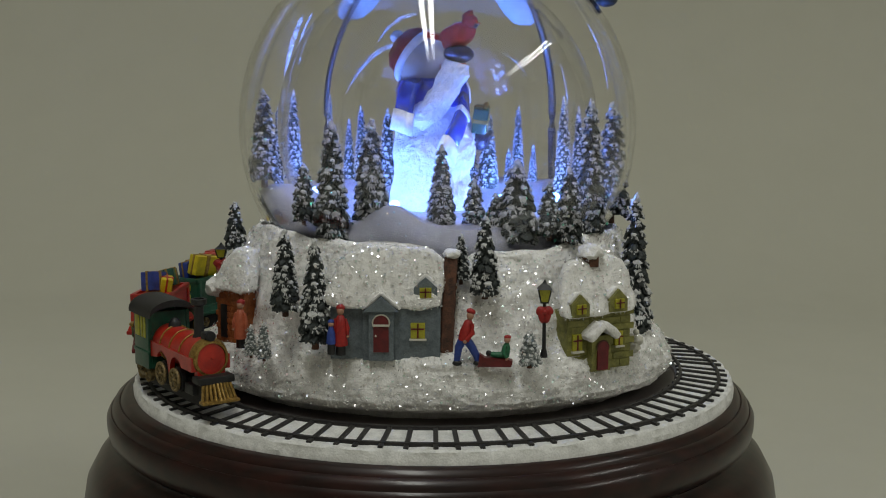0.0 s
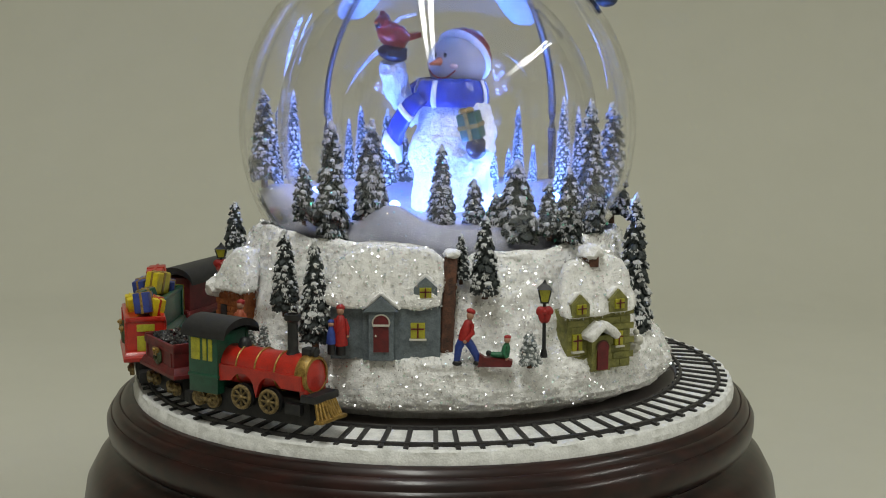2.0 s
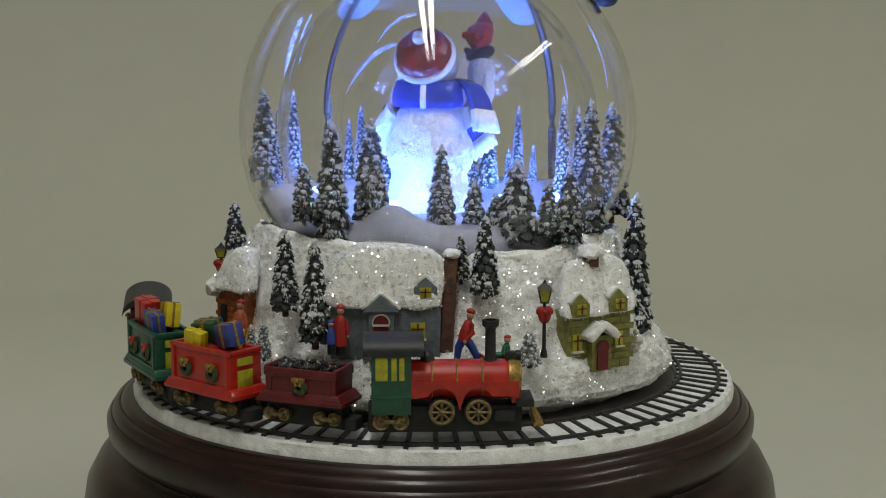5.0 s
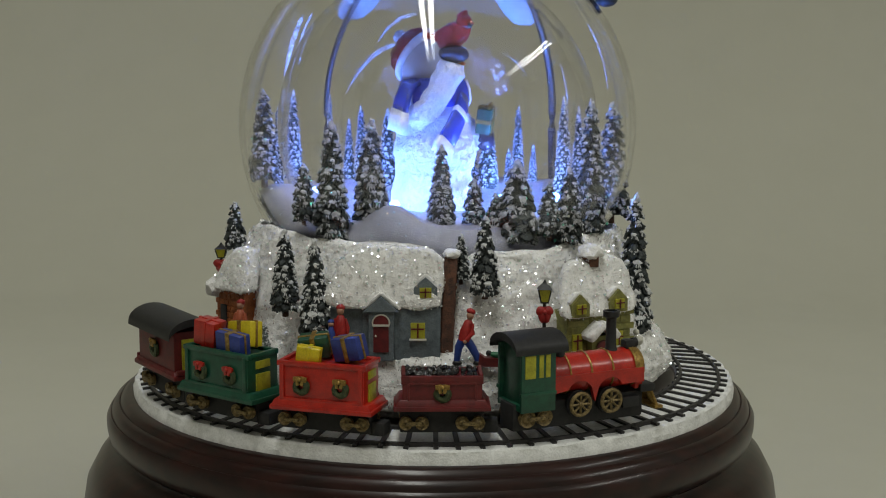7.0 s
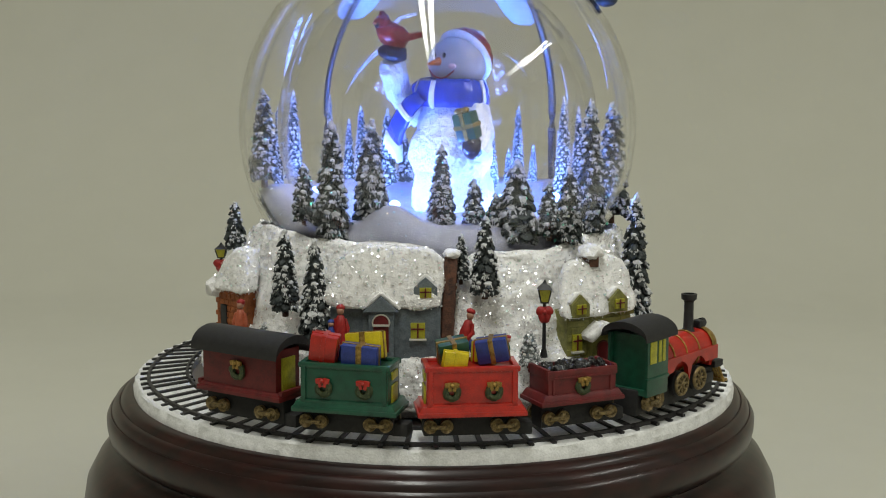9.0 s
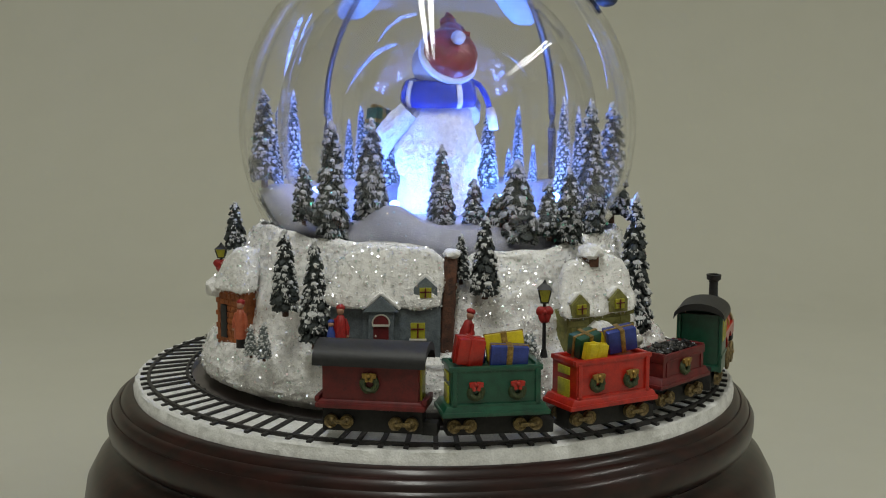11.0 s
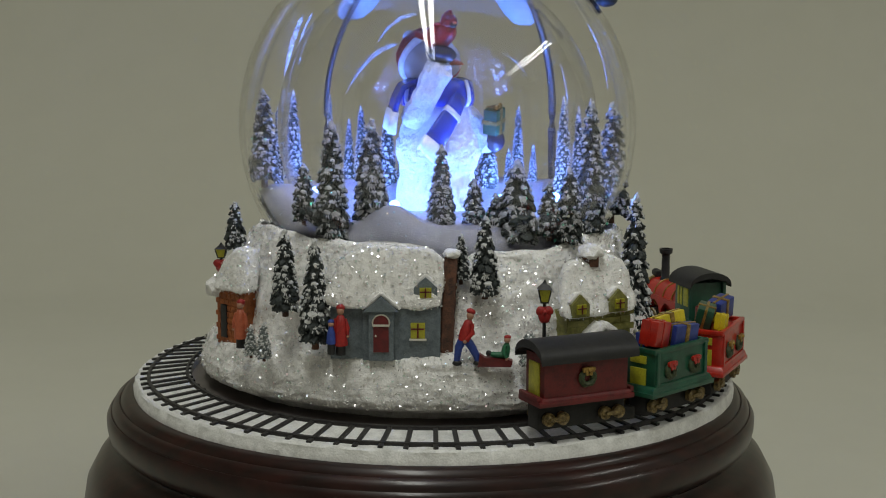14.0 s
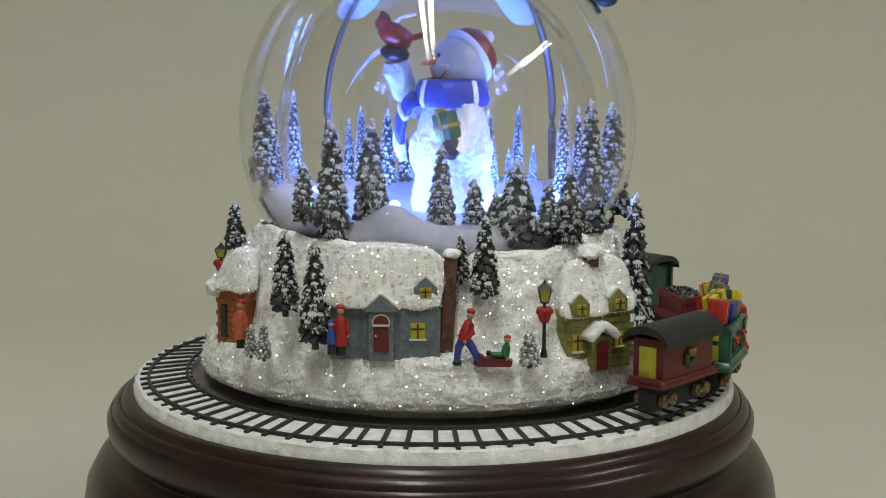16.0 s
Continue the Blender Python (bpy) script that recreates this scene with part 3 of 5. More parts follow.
FRONT = "dark green resin fir tree dusted with snow inside the globe"
BACK = "slender snowy fir tree behind the snowman, lit blue"
OUT = "dark green snow-laden miniature fir tree on the hillside"
SHRUB = "small frosted grey-green shrub on the snow"


def trees():
    inner = (((-0.0363, -0.0380, 0.0500), 0.0161, 0.0037, 7), ((-0.0285, -0.0410, 0.0451), 0.0328, 0.0051, 11), ((-0.0180, -0.0370, 0.0500), 0.0283, 0.0052, 10), ((0.0014, -0.0380, 0.0482), 0.0231, 0.0040, 8), ((0.0104, -0.0360, 0.0493), 0.0127, 0.0036, 6),
             ((0.0164, -0.0370, 0.0480), 0.0103, 0.0034, 5), ((0.0219, -0.0400, 0.0451), 0.0225, 0.0062, 8), ((0.0307, -0.0390, 0.0462), 0.0151, 0.0037, 6), ((0.0365, -0.0380, 0.0439), 0.0218, 0.0044, 8), ((-0.0491, -0.0200, 0.0586), 0.0268, 0.0041, 9),
             ((0.0434, -0.0260, 0.0432), 0.0399, 0.0048, 13), ((0.0515, -0.0120, 0.0471), 0.0344, 0.0056, 11))
    for i, (at, h, r, lv) in enumerate(inner):
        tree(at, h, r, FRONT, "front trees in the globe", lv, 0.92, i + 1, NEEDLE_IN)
    back = ((-0.0449, 0.0120, 0.0552), 0.0289, 0.0030, (-0.0345, 0.0280, 0.0540), 0.0279, 0.0014, (-0.0282, 0.0260, 0.0531), 0.0208, 0.0020, (-0.0240, 0.0220, 0.0529), 0.0255, 0.0023, (-0.0155, 0.0200, 0.0499), 0.0279, 0.0030, (-0.0102, 0.0240, 0.0490), 0.0210, 0.0031,
            (0.0107, 0.0200, 0.0517), 0.0179, 0.0029, (0.0163, 0.0180, 0.0516), 0.0263, 0.0032, (0.0232, 0.0260, 0.0511), 0.0136, 0.0016, (0.0261, 0.0240, 0.0522), 0.0265, 0.0022, (0.0309, 0.0220, 0.0497), 0.0166, 0.0018, (0.0388, 0.0040, 0.0481), 0.0342, 0.0028, (0.0436, 0.0060, 0.0429), 0.0365, 0.0024, (-0.0500, 0.0150, 0.0521), 0.0265, 0.0016)
    for i in range(0, len(back), 3):
        tree(back[i], back[i + 1], back[i + 2], BACK, "back trees in the globe", 10, 0.95, 50 + i)
    outer = (((-0.0601, -0.0080, 0.0377), 0.0140, 0.0035, 6), ((-0.0403, -0.0570, 0.0278), 0.0227, 0.0040, 9), ((-0.0319, -0.0630, 0.0202), 0.0282, 0.0045, 9), ((0.0066, -0.0565, 0.0365), 0.0128, 0.0024, 5), ((0.0129, -0.0595, 0.0331), 0.0212, 0.0040, 8), ((0.0576, -0.0220, 0.0134), 0.0423, 0.0055, 14))
    for i, (at, h, r, lv) in enumerate(outer):
        tree(at, h, r, OUT, "trees on the hillside", lv, 0.75, 80 + i, NEEDLE_OUT)
    for i, (at, h, r, lv) in enumerate((((-0.0497, -0.0570, 0.0164), 0.0079, 0.0019, 5), ((-0.0461, -0.0580, 0.0157), 0.0096, 0.0021, 5), ((0.0246, -0.0660, 0.0159), 0.0094, 0.0032, 5))):
        tree(at, h, r, SHRUB, "small shrubs", lv, 1.5, 95 + i, FROST)


trees()


def cream_shrub():
    ob = thing("shrub", Matrix.Translation((0.0556, -0.0400, 0.0137)), "small cream-coloured lumpy shrub beside the green cottage", "shrub")
    bm = nb()
    for x, y, z, r in ((0, 0, 0.0014, 0.0018), (0.0010, -0.0006, 0.0034, 0.0014), (-0.0008, 0.0002, 0.0040, 0.0011), (0.0004, 0, 0.0056, 0.0009)):
        ball(bm, r, (x, y, z), sub=3, rough=0.25)
    part("foliage", bm, CREAM, ob)


cream_shrub()


# ---- houses ----
def window(parent, at, w, h, rot=0):
    bm = nb()
    box(bm, (w, 0.0007, h), (0, 0, 0), bevel=0.0001)
    pane = part("window", bm, WINDOW, parent, "painted yellow window with red glazing bars")
    pane.matrix_basis = pose(*at, 0, 0, rot)
    bm = nb()
    box(bm, (w * 0.12, 0.0003, h * 0.92), (0, -0.0004, 0))
    box(bm, (w * 0.92, 0.0003, h * 0.09), (0, -0.0004, h * 0.12))
    part("glazing_bar", bm, DOOR, pane, smooth=False)
    bm = nb()
    box(bm, (w * 1.2, 0.0012, h * 0.12), (0, -0.0004, -h * 0.56), bevel=0.0001)
    part("sill", bm, CREAM, pane, "pale sill")
    return pane


def rough_snow(bm, amount=0.0006, f=240):
    bmesh.ops.triangulate(bm, faces=bm.faces[:])
    bmesh.ops.subdivide_edges(bm, edges=bm.edges[:], cuts=5, use_grid_fill=True)
    for _ in range(4):
        bmesh.ops.smooth_vert(bm, verts=bm.verts[:], factor=0.5, use_axis_x=True, use_axis_y=True, use_axis_z=True)
    bmesh.ops.recalc_face_normals(bm, faces=bm.faces)
    bm.normal_update()
    for v in bm.verts:
        v.co += v.normal * amount * (noise.noise(v.co * f) + 0.5 * noise.noise(v.co * f * 2.7))


def roof(parent, bm, label="thick glittering snow-covered roof"):
    rough_snow(bm)
    return part("roof", bm, SNOW, parent, label)


def dormer(parent, at, w, h, material):
    d = nb()
    prism(d, [(-w / 2, 0), (w / 2, 0), (w / 2, h * 0.55), (0, h), (-w / 2, h * 0.55)], 0, 0.006)
    ob = part("dormer", d, material, parent, smooth=False)
    ob.matrix_basis = pose(*at)
    bm = nb()
    for s in (-1, 1):
        box(bm, (w * 0.72, 0.0070, 0.0010), (s * w * 0.26, 0.0044, h * 0.83), (0, s * 40, 0), bevel=0.0003)
    part("dormer_snow", bm, SNOW, ob)
    bm = nb()
    box(bm, (w * 0.5, 0.0006, h * 0.42), (0, -0.0003, h * 0.36))
    pane = part("dormer_window", bm, WINDOW, ob, "yellow dormer window")
    bm = nb()
    box(bm, (w * 0.06, 0.0003, h * 0.4), (0, -0.0007, h * 0.36))
    box(bm, (w * 0.48, 0.0003, h * 0.05), (0, -0.0007, h * 0.40))
    part("dormer_bar", bm, DOOR, pane, smooth=False)


def blue_house():
    ob = thing("house", pose(-0.0126, -0.0622, 0.0170), "grey-blue cottage with maroon arched door and snowy roof", "house", "village houses")
    bm = nb()
    box(bm, (0.0205, 0.008, 0.0145), (0.0035, 0.0015, 0.0070), bevel=0.0002)
    box(bm, (0.0085, 0.007, 0.0135), (-0.0110, 0.0020, 0.0067), bevel=0.0002)
    part("wall", bm, SLATE, ob)
    bm = nb()
    prism(bm, [(-0.0165, 0.0), (0.0140, -0.0005), (0.0146, 0.0045), (0.0148, 0.0125), (0.0120, 0.0150), (-0.0010, 0.0160), (-0.0120, 0.0140), (-0.0168, 0.0040)], -0.0012, 0.0018)
    for v in bm.verts:
        v.co.y += v.co.z * 0.30
    xform(bm, bm.verts[:], pose(0, -0.0030, 0.0138))
    roof(ob, bm)
    porch = nb()
    box(porch, (0.0066, 0.0022, 0.0132), (-0.0018, -0.0032, 0.0066), bevel=0.0002)
    prism(porch, [(-0.0046, 0), (0.0046, 0), (0, 0.0040)], -0.0050, 0.0, at=(-0.0018, 0, 0.0132))
    p = part("porch", porch, SLATE, ob, smooth=False)
    bm = nb()
    for s in (-1, 1):
        box(bm, (0.0064, 0.0058, 0.0007), (-0.0018 + s * 0.0026, -0.0012, 0.0158), (0, s * 41, 0), bevel=0.0003)
    part("porch_snow", bm, SNOW, p)
    bm = nb()
    prism(bm, [(-0.0020, 0), (0.0020, 0), (0.0020, 0.0078)] + [(0.0020 * math.cos(a), 0.0078 + 0.0020 * math.sin(a)) for a in np.linspace(0.3, math.pi - 0.3, 7)] + [(-0.0020, 0.0078)], -0.0047, -0.0040, at=(-0.0018, 0, 0.0024))
    d = part("door", bm, DOOR, ob, "maroon arched door", smooth=False)
    bm = nb()
    torus(bm, 0.0022, 0.0002, (-0.0018, -0.0045, 0.0102), (90, 0, 0), 20, 6)
    box(bm, (0.0042, 0.0004, 0.0005), (-0.0018, -0.0049, 0.0096))
    ball(bm, 0.0003, (-0.0032, -0.0050, 0.0068), sub=1)
    part("door_frame", bm, CREAM, d, "pale door frame")
    window(ob, (0.0078, -0.0027, 0.0078), 0.0038, 0.0042)
    dormer(ob, (0.0098, -0.0030, 0.0158), 0.0062, 0.0062, SLATE)
    ch = thing("chimney", Matrix.Translation((0.0033, -0.0618, 0.0186)), "tall rough brown brick chimney topped with snow", "chimney")
    bm = nb()
    box(bm, (0.0034, 0.0034, 0.0255), (0, 0.0012, 0.0125), (-6, 2.5, 0), bevel=0.0003)
    bmesh.ops.subdivide_edges(bm, edges=[e for e in bm.edges if e.calc_length() > 0.002], cuts=9, use_grid_fill=True)
    for v in bm.verts:
        v.co += 0.00045 * noise.noise_vector(v.co * 420)
    part("flue", bm, BRICK, ch)
    bm = nb()
    for k in range(14):
        for s in range(2):
            box(bm, (random.uniform(0.0011, 0.0018), 0.0006, random.uniform(0.0008, 0.0014)), (-0.0013 + 0.00008 * k + 0.0017 * s + random.uniform(-0.0003, 0.0003), -0.0008 + 0.00019 * k, 0.0010 + 0.0017 * k + 0.0007 * s), (-6, 0, random.uniform(-8, 8)), bevel=0.0002)
    part("brick_course", bm, BRICK, ch)
    bm = nb()
    ball(bm, (0.0024, 0.0024, 0.0014), (0.0008, 0.0024, 0.0258), sub=3, rough=0.25)
    part("snow_top", bm, SNOW, ch)


def green_house():
    ob = thing("house", pose(0.0436, -0.0500, 0.0115, 0, 0, 27), "olive green clapboard cottage with snowy roof and porch", "house", "village houses")
    bm = nb()
    box(bm, (0.0205, 0.009, 0.0165), (0, 0.0030, 0.0080), bevel=0.0002)
    w = part("wall", bm, OLIVE, ob)
    rng = random.Random(4)
    for j in range(8):
        for i in range(6):
            bm = nb()
            box(bm, (0.0033, 0.0004, 0.0017), (-0.0085 + 0.0034 * i + (0.0012 if j % 2 else 0) + rng.uniform(-0.0002, 0.0002), -0.0016, 0.0012 + 0.0020 * j), bevel=0.0001)
            part("stone", bm, OLIVE, w, smooth=False)
    bm = nb()
    prism(bm, [(-0.0125, 0.0), (0.0122, 0.0008), (0.0118, 0.0060), (0.0100, 0.0150), (0.0010, 0.0165), (-0.0085, 0.0140), (-0.0118, 0.0060)], -0.0010, 0.0020)
    for v in bm.verts:
        v.co.y += v.co.z * 0.42
    xform(bm, bm.verts[:], pose(0, -0.0028, 0.0146))
    roof(ob, bm)
    dormer(ob, (-0.0072, -0.0036, 0.0152), 0.0056, 0.0062, OLIVE)
    dormer(ob, (0.0050, -0.0036, 0.0158), 0.0056, 0.0062, OLIVE)
    bm = nb()
    box(bm, (0.0062, 0.0036, 0.0098), (-0.0008, -0.0024, 0.0048), bevel=0.0003)
    p = part("porch", bm, OLIVE, ob)
    bm = nb()
    for s in (-1, 1):
        box(bm, (0.0062, 0.0070, 0.0022), (-0.0008 + s * 0.0024, -0.0026, 0.0112), (0, s * 40, 0), bevel=0.0008)
    rough_snow(bm, 0.0003)
    part("porch_snow", bm, SNOW, p)
    bm = nb()
    prism(bm, [(-0.0017, 0), (0.0017, 0), (0.0017, 0.0062)] + [(0.0017 * math.cos(a), 0.0062 + 0.0017 * math.sin(a)) for a in np.linspace(0.3, math.pi - 0.3, 7)] + [(-0.0017, 0.0062)], -0.0048, -0.0041, at=(-0.0006, 0, 0.0004))
    d = part("door", bm, DOOR, ob, "maroon arched door", smooth=False)
    bm = nb()
    torus(bm, 0.0019, 0.0002, (-0.0006, -0.0046, 0.0066), (90, 0, 0), 20, 6)
    part("door_frame", bm, BRICK, d)
    window(ob, (-0.0072, -0.0019, 0.0080), 0.0030, 0.0046)
    window(ob, (0.0062, -0.0019, 0.0080), 0.0026, 0.0040)
    ch = thing("chimney", Matrix.Translation((0.0419, -0.0480, 0.0395)), "short brown brick chimney capped with snow", "chimney")
    bm = nb()
    box(bm, (0.0046, 0.0040, 0.0040), (0, 0.001, 0.0016), bevel=0.0003)
    part("flue", bm, BRICK, ch)
    bm = nb()
    ball(bm, (0.0036, 0.0032, 0.0021), (0, 0.0006, 0.0036), sub=3, rough=0.3)
    part("snow_top", bm, SNOW, ch)


def orange_house():
    ob = thing("house", pose(-0.0572, -0.0310, 0.0142, 0, 0, -44), "orange brick cottage under a heavy snow roof", "house", "village houses")
    bm = nb()
    box(bm, (0.0120, 0.009, 0.0175), (0, 0.0025, 0.0080), bevel=0.0003)
    w = part("wall", bm, ORANGE, ob)
    rng = random.Random(5)
    for j in range(9):
        for i in range(6):
            bm = nb()
            box(bm, (0.0018, 0.0005, 0.0014), (-0.0050 + 0.0020 * i + (0.0006 if j % 2 else -0.0004), -0.0020, 0.0010 + 0.0018 * j), (0, 0, rng.uniform(-4, 4)), bevel=0.00015)
            part("brick", bm, ORANGE, w, smooth=False)
    for j in range(9):
        for i in range(4):
            bm = nb()
            box(bm, (0.0005, 0.0018, 0.0014), (-0.0061, -0.0008 + 0.0020 * i + (0.0005 if j % 2 else 0), 0.0010 + 0.0018 * j), bevel=0.00015)
            part("brick", bm, ORANGE, w, smooth=False)
    bm = nb()
    box(bm, (0.0026, 0.0008, 0.0095), (-0.0024, -0.0022, 0.0062), bevel=0.0001)
    part("doorway", bm, BLACK, ob, "dark doorway")
    bm = nb()
    prism(bm, [(-0.0085, 0.0), (0.0090, 0.0), (0.0085, 0.0045), (0.0040, 0.0120), (-0.0010, 0.0125), (-0.0070, 0.0040)], -0.0012, 0.0045)
    for v in bm.verts:
        v.co.y += v.co.z * 0.35
    xform(bm, bm.verts[:], pose(0, -0.0030, 0.0152))
    roof(ob, bm)
    bm = nb()
    ball(bm, (0.0036, 0.0036, 0.0030), (-0.0068, -0.0010, 0.0155), sub=3, rough=0.2)
    part("eave_snow", bm, SNOW, ob)


blue_house()
green_house()
orange_house()


# ---- street lamps ----
def street_lamp(at, h, label):
    ob = thing("street_lamp", pose(*at), label, "street lamp", "street lamps")
    bm = nb()
    cone(bm, 0.0011, 0.0007, h * 0.1, seg=10)
    cone(bm, 0.00055, 0.00045, h * 0.74, seg=10)
    part("post", bm, BLACK, ob)
    bm = nb()
    cone(bm, 0.0014, 0.0023, h * 0.17, (0, 0, h * 0.72), (0, 0, 45), 4)
    lan = part("lantern", bm, WINDOW, ob, "yellow lantern panes", smooth=False)
    bm = nb()
    cone(bm, 0.0027, 0.0006, h * 0.08, (0, 0, h * 0.89), (0, 0, 45), 4)
    cone(bm, 0.0006, 0.0002, h * 0.05, (0, 0, h * 0.96), seg=8)
    cone(bm, 0.0015, 0.0015, h * 0.02, (0, 0, h * 0.71), (0, 0, 45), 4)
    for i in range(4):
        a = math.pi / 2 * i + math.pi / 4
        tube(bm, [(0.0013 * math.cos(a), 0.0013 * math.sin(a), h * 0.72), (0.0023 * math.cos(a), 0.0023 * math.sin(a), h * 0.89)], 0.0002, 6)
    part("lantern_cap", bm, BLACK, lan)
    bm = nb()
    for s in (-1, 1):
        ball(bm, (0.0014, 0.0009, 0.0013), (s * 0.0010, -0.0006, h * 0.61), (0, s * 25, 0), rough=0.15)
        ball(bm, (0.0010, 0.0006, 0.0019), (s * 0.0007, -0.0007, h * 0.54), (0, s * 12, 0))
    ball(bm, 0.0007, (0, -0.0010, h * 0.60))
    part("bow", bm, COAT_RED, ob, "red ribbon bow")


street_lamp((0.0284, -0.0645, 0.0177), 0.0205, "black street lamp with yellow lantern and red bow")
street_lamp((-0.0647, -0.0060, 0.0236), 0.0155, "black street lamp with yellow lantern by the brick house")


# ---- small painted figures: plain shapes ----
def figure(name, at, rot, build, mats, label):
    bm = nb()
    build(bm)
    ob = part(name, bm, mats)
    ob.matrix_basis = pose(*at, 0, 0, rot)
    return tagged(ob, label, "figurine", "village figurines")


def lady(bm):
    lathe(bm, [(0.0002, 0.0), (0.0013, 0.0), (0.0013, 0.0028)], 12, 1)
    lathe(bm, [(0.0003, 0.0026), (0.0019, 0.0026), (0.0017, 0.0055), (0.0014, 0.0088), (0.0009, 0.0104), (0.0003, 0.0108)], 14, 0)
    for s in (-1, 1):
        tube(bm, [(s * 0.0011, 0, 0.0095), (s * 0.0018, -0.0003, 0.0072), (s * 0.0019, -0.0006, 0.0054)], [0.0006, 0.0006, 0.0004], 8, 0)
        ball(bm, 0.00045, (s * 0.0019, -0.0006, 0.0050), sub=1, slot=2)
    ball(bm, (0.0010, 0.0010, 0.0012), (0, 0, 0.0117), slot=2)
    ball(bm, (0.0012, 0.0011, 0.0010), (0, 0.0003, 0.0124), slot=3)


def child(bm):
    lathe(bm, [(0.0002, 0.0), (0.0010, 0.0), (0.0010, 0.0030)], 12, 1)
    lathe(bm, [(0.0002, 0.0028), (0.0013, 0.0028), (0.0011, 0.0055), (0.0005, 0.0074)], 12, 0)
    ball(bm, 0.0008, (0, 0, 0.0080), slot=2)
    ball(bm, (0.0009, 0.0009, 0.0006), (0, 0.0002, 0.0086), slot=0)


def pusher(bm):
    tube(bm, [(-0.0014, 0, 0.0072), (-0.0026, -0.0003, 0.0048), (-0.0031, 0, 0.0010)], [0.0012, 0.0011, 0.0008], 10, 1)
    tube(bm, [(-0.0008, 0, 0.0072), (0.0008, -0.0002, 0.0050), (0.0020, 0, 0.0026), (0.0025, 0, 0.0010)], [0.0012, 0.0011, 0.0010, 0.0008], 10, 1)
    ball(bm, (0.0013, 0.0008, 0.0008), (-0.0030, -0.0003, 0.0006), slot=3)
    ball(bm, (0.0013, 0.0008, 0.0008), (0.0025, -0.0003, 0.0006), slot=3)
    tube(bm, [(-0.0011, 0, 0.0066), (-0.0007, 0, 0.0090), (0.0000, 0, 0.0114), (0.0003, 0, 0.0124)], [0.0017, 0.0016, 0.0012, 0.0004], 12, 0)
    tube(bm, [(0.0008, -0.0007, 0.0112), (0.0010, -0.0012, 0.0088), (-0.0008, -0.0018, 0.0070)], [0.0007, 0.0007, 0.0005], 8, 0)
    ball(bm, 0.0006, (-0.0010, -0.0019, 0.0066), sub=1, slot=2)
    ball(bm, (0.0010, 0.0010, 0.0012), (0.0004, -0.0002, 0.0132), slot=2)
    ball(bm, (0.0013, 0.0011, 0.0008), (0.0006, 0, 0.0143), (0, 20, 0), slot=0)


def sledder(bm):
    tube(bm, [(-0.0030, 0, 0.0016), (-0.0010, 0, 0.0012), (0.0008, 0, 0.0014)], [0.0006, 0.0009, 0.0010], 10, 0)
    tube(bm, [(0.0008, 0, 0.0010), (0.0012, 0, 0.0034), (0.0014, 0, 0.0046)], [0.0012, 0.0011, 0.0005], 10, 0)
    tube(bm, [(0.0010, -0.0010, 0.0040), (0.0004, -0.0016, 0.0022), (0.0012, -0.0018, 0.0008)], [0.0005, 0.0005, 0.0004], 8, 0)
    ball(bm, 0.0005, (0.0012, -0.0018, 0.0006), sub=1, slot=2)
    ball(bm, 0.0008, (-0.0034, 0, 0.0018), sub=2, slot=3)
    ball(bm, 0.0009, (0.0014, -0.0002, 0.0054), slot=2)
    ball(bm, (0.0010, 0.0009, 0.0006), (0.0015, 0, 0.0061), slot=1)


figure("figurine", (-0.0530, -0.0520, 0.0173), -20, lady, [COAT_ORANGE, BLACK, SKIN, COAT_RED], "small painted figurine in a long orange coat")
figure("figurine", (-0.0249, -0.0675, 0.0189), 0, lady, [COAT_RED, BLACK, SKIN, COAT_RED], "small painted figurine in a red hooded cloak")
figure("figurine", (-0.0273, -0.0685, 0.0193), 0, child, [JEANS, BLACK, SKIN, COAT_RED], "tiny painted figurine in a blue coat beside the cloak")
figure("figurine", (0.0085, -0.0670, 0.0161), 0, pusher, [COAT_RED, JEANS, SKIN, BLACK], "small painted figurine in red jacket pushing a sled")
figure("figurine", (0.0172, -0.0670, 0.0175), 0, sledder, [KELLY, COAT_RED, SKIN, BLACK], "tiny painted figurine in green lying on the sled")


def sled():
    ob = thing("sled", Matrix.Translation((0.0154, -0.0672, 0.0159)), "small dark red painted sled on the snow", "sled")
    bm = nb()
    prism(bm, [(-0.0044, 0.0002), (0.0042, 0.0000), (0.0046, 0.0016), (0.0030, 0.0020), (-0.0026, 0.0024), (-0.0040, 0.0034)], -0.0014, 0.0014)
    part("deck", bm, MAROON, ob)
    for s in (-1, 1):
        bm = nb()
        tube(bm, [(-0.0046, s * 0.0012, 0.0002), (0.0036, s * 0.0012, 0.0002), (0.0044, s * 0.0012, 0.0010)], 0.00025, 6)
        part("runner", bm, MAROON, ob)


sled()


# ---- snowman on the turntable ----
def fluff(bm, cuts, amount=0.0006):
    """Coarse fleecy lumps on a smooth form."""
    bmesh.ops.subdivide_edges(bm, edges=bm.edges[:], cuts=cuts, use_grid_fill=True)
    bm.normal_update()
    for v in bm.verts:
        v.co += v.normal * amount * (noise.noise(v.co * 420) + 0.6 * noise.noise(v.co * 1000))


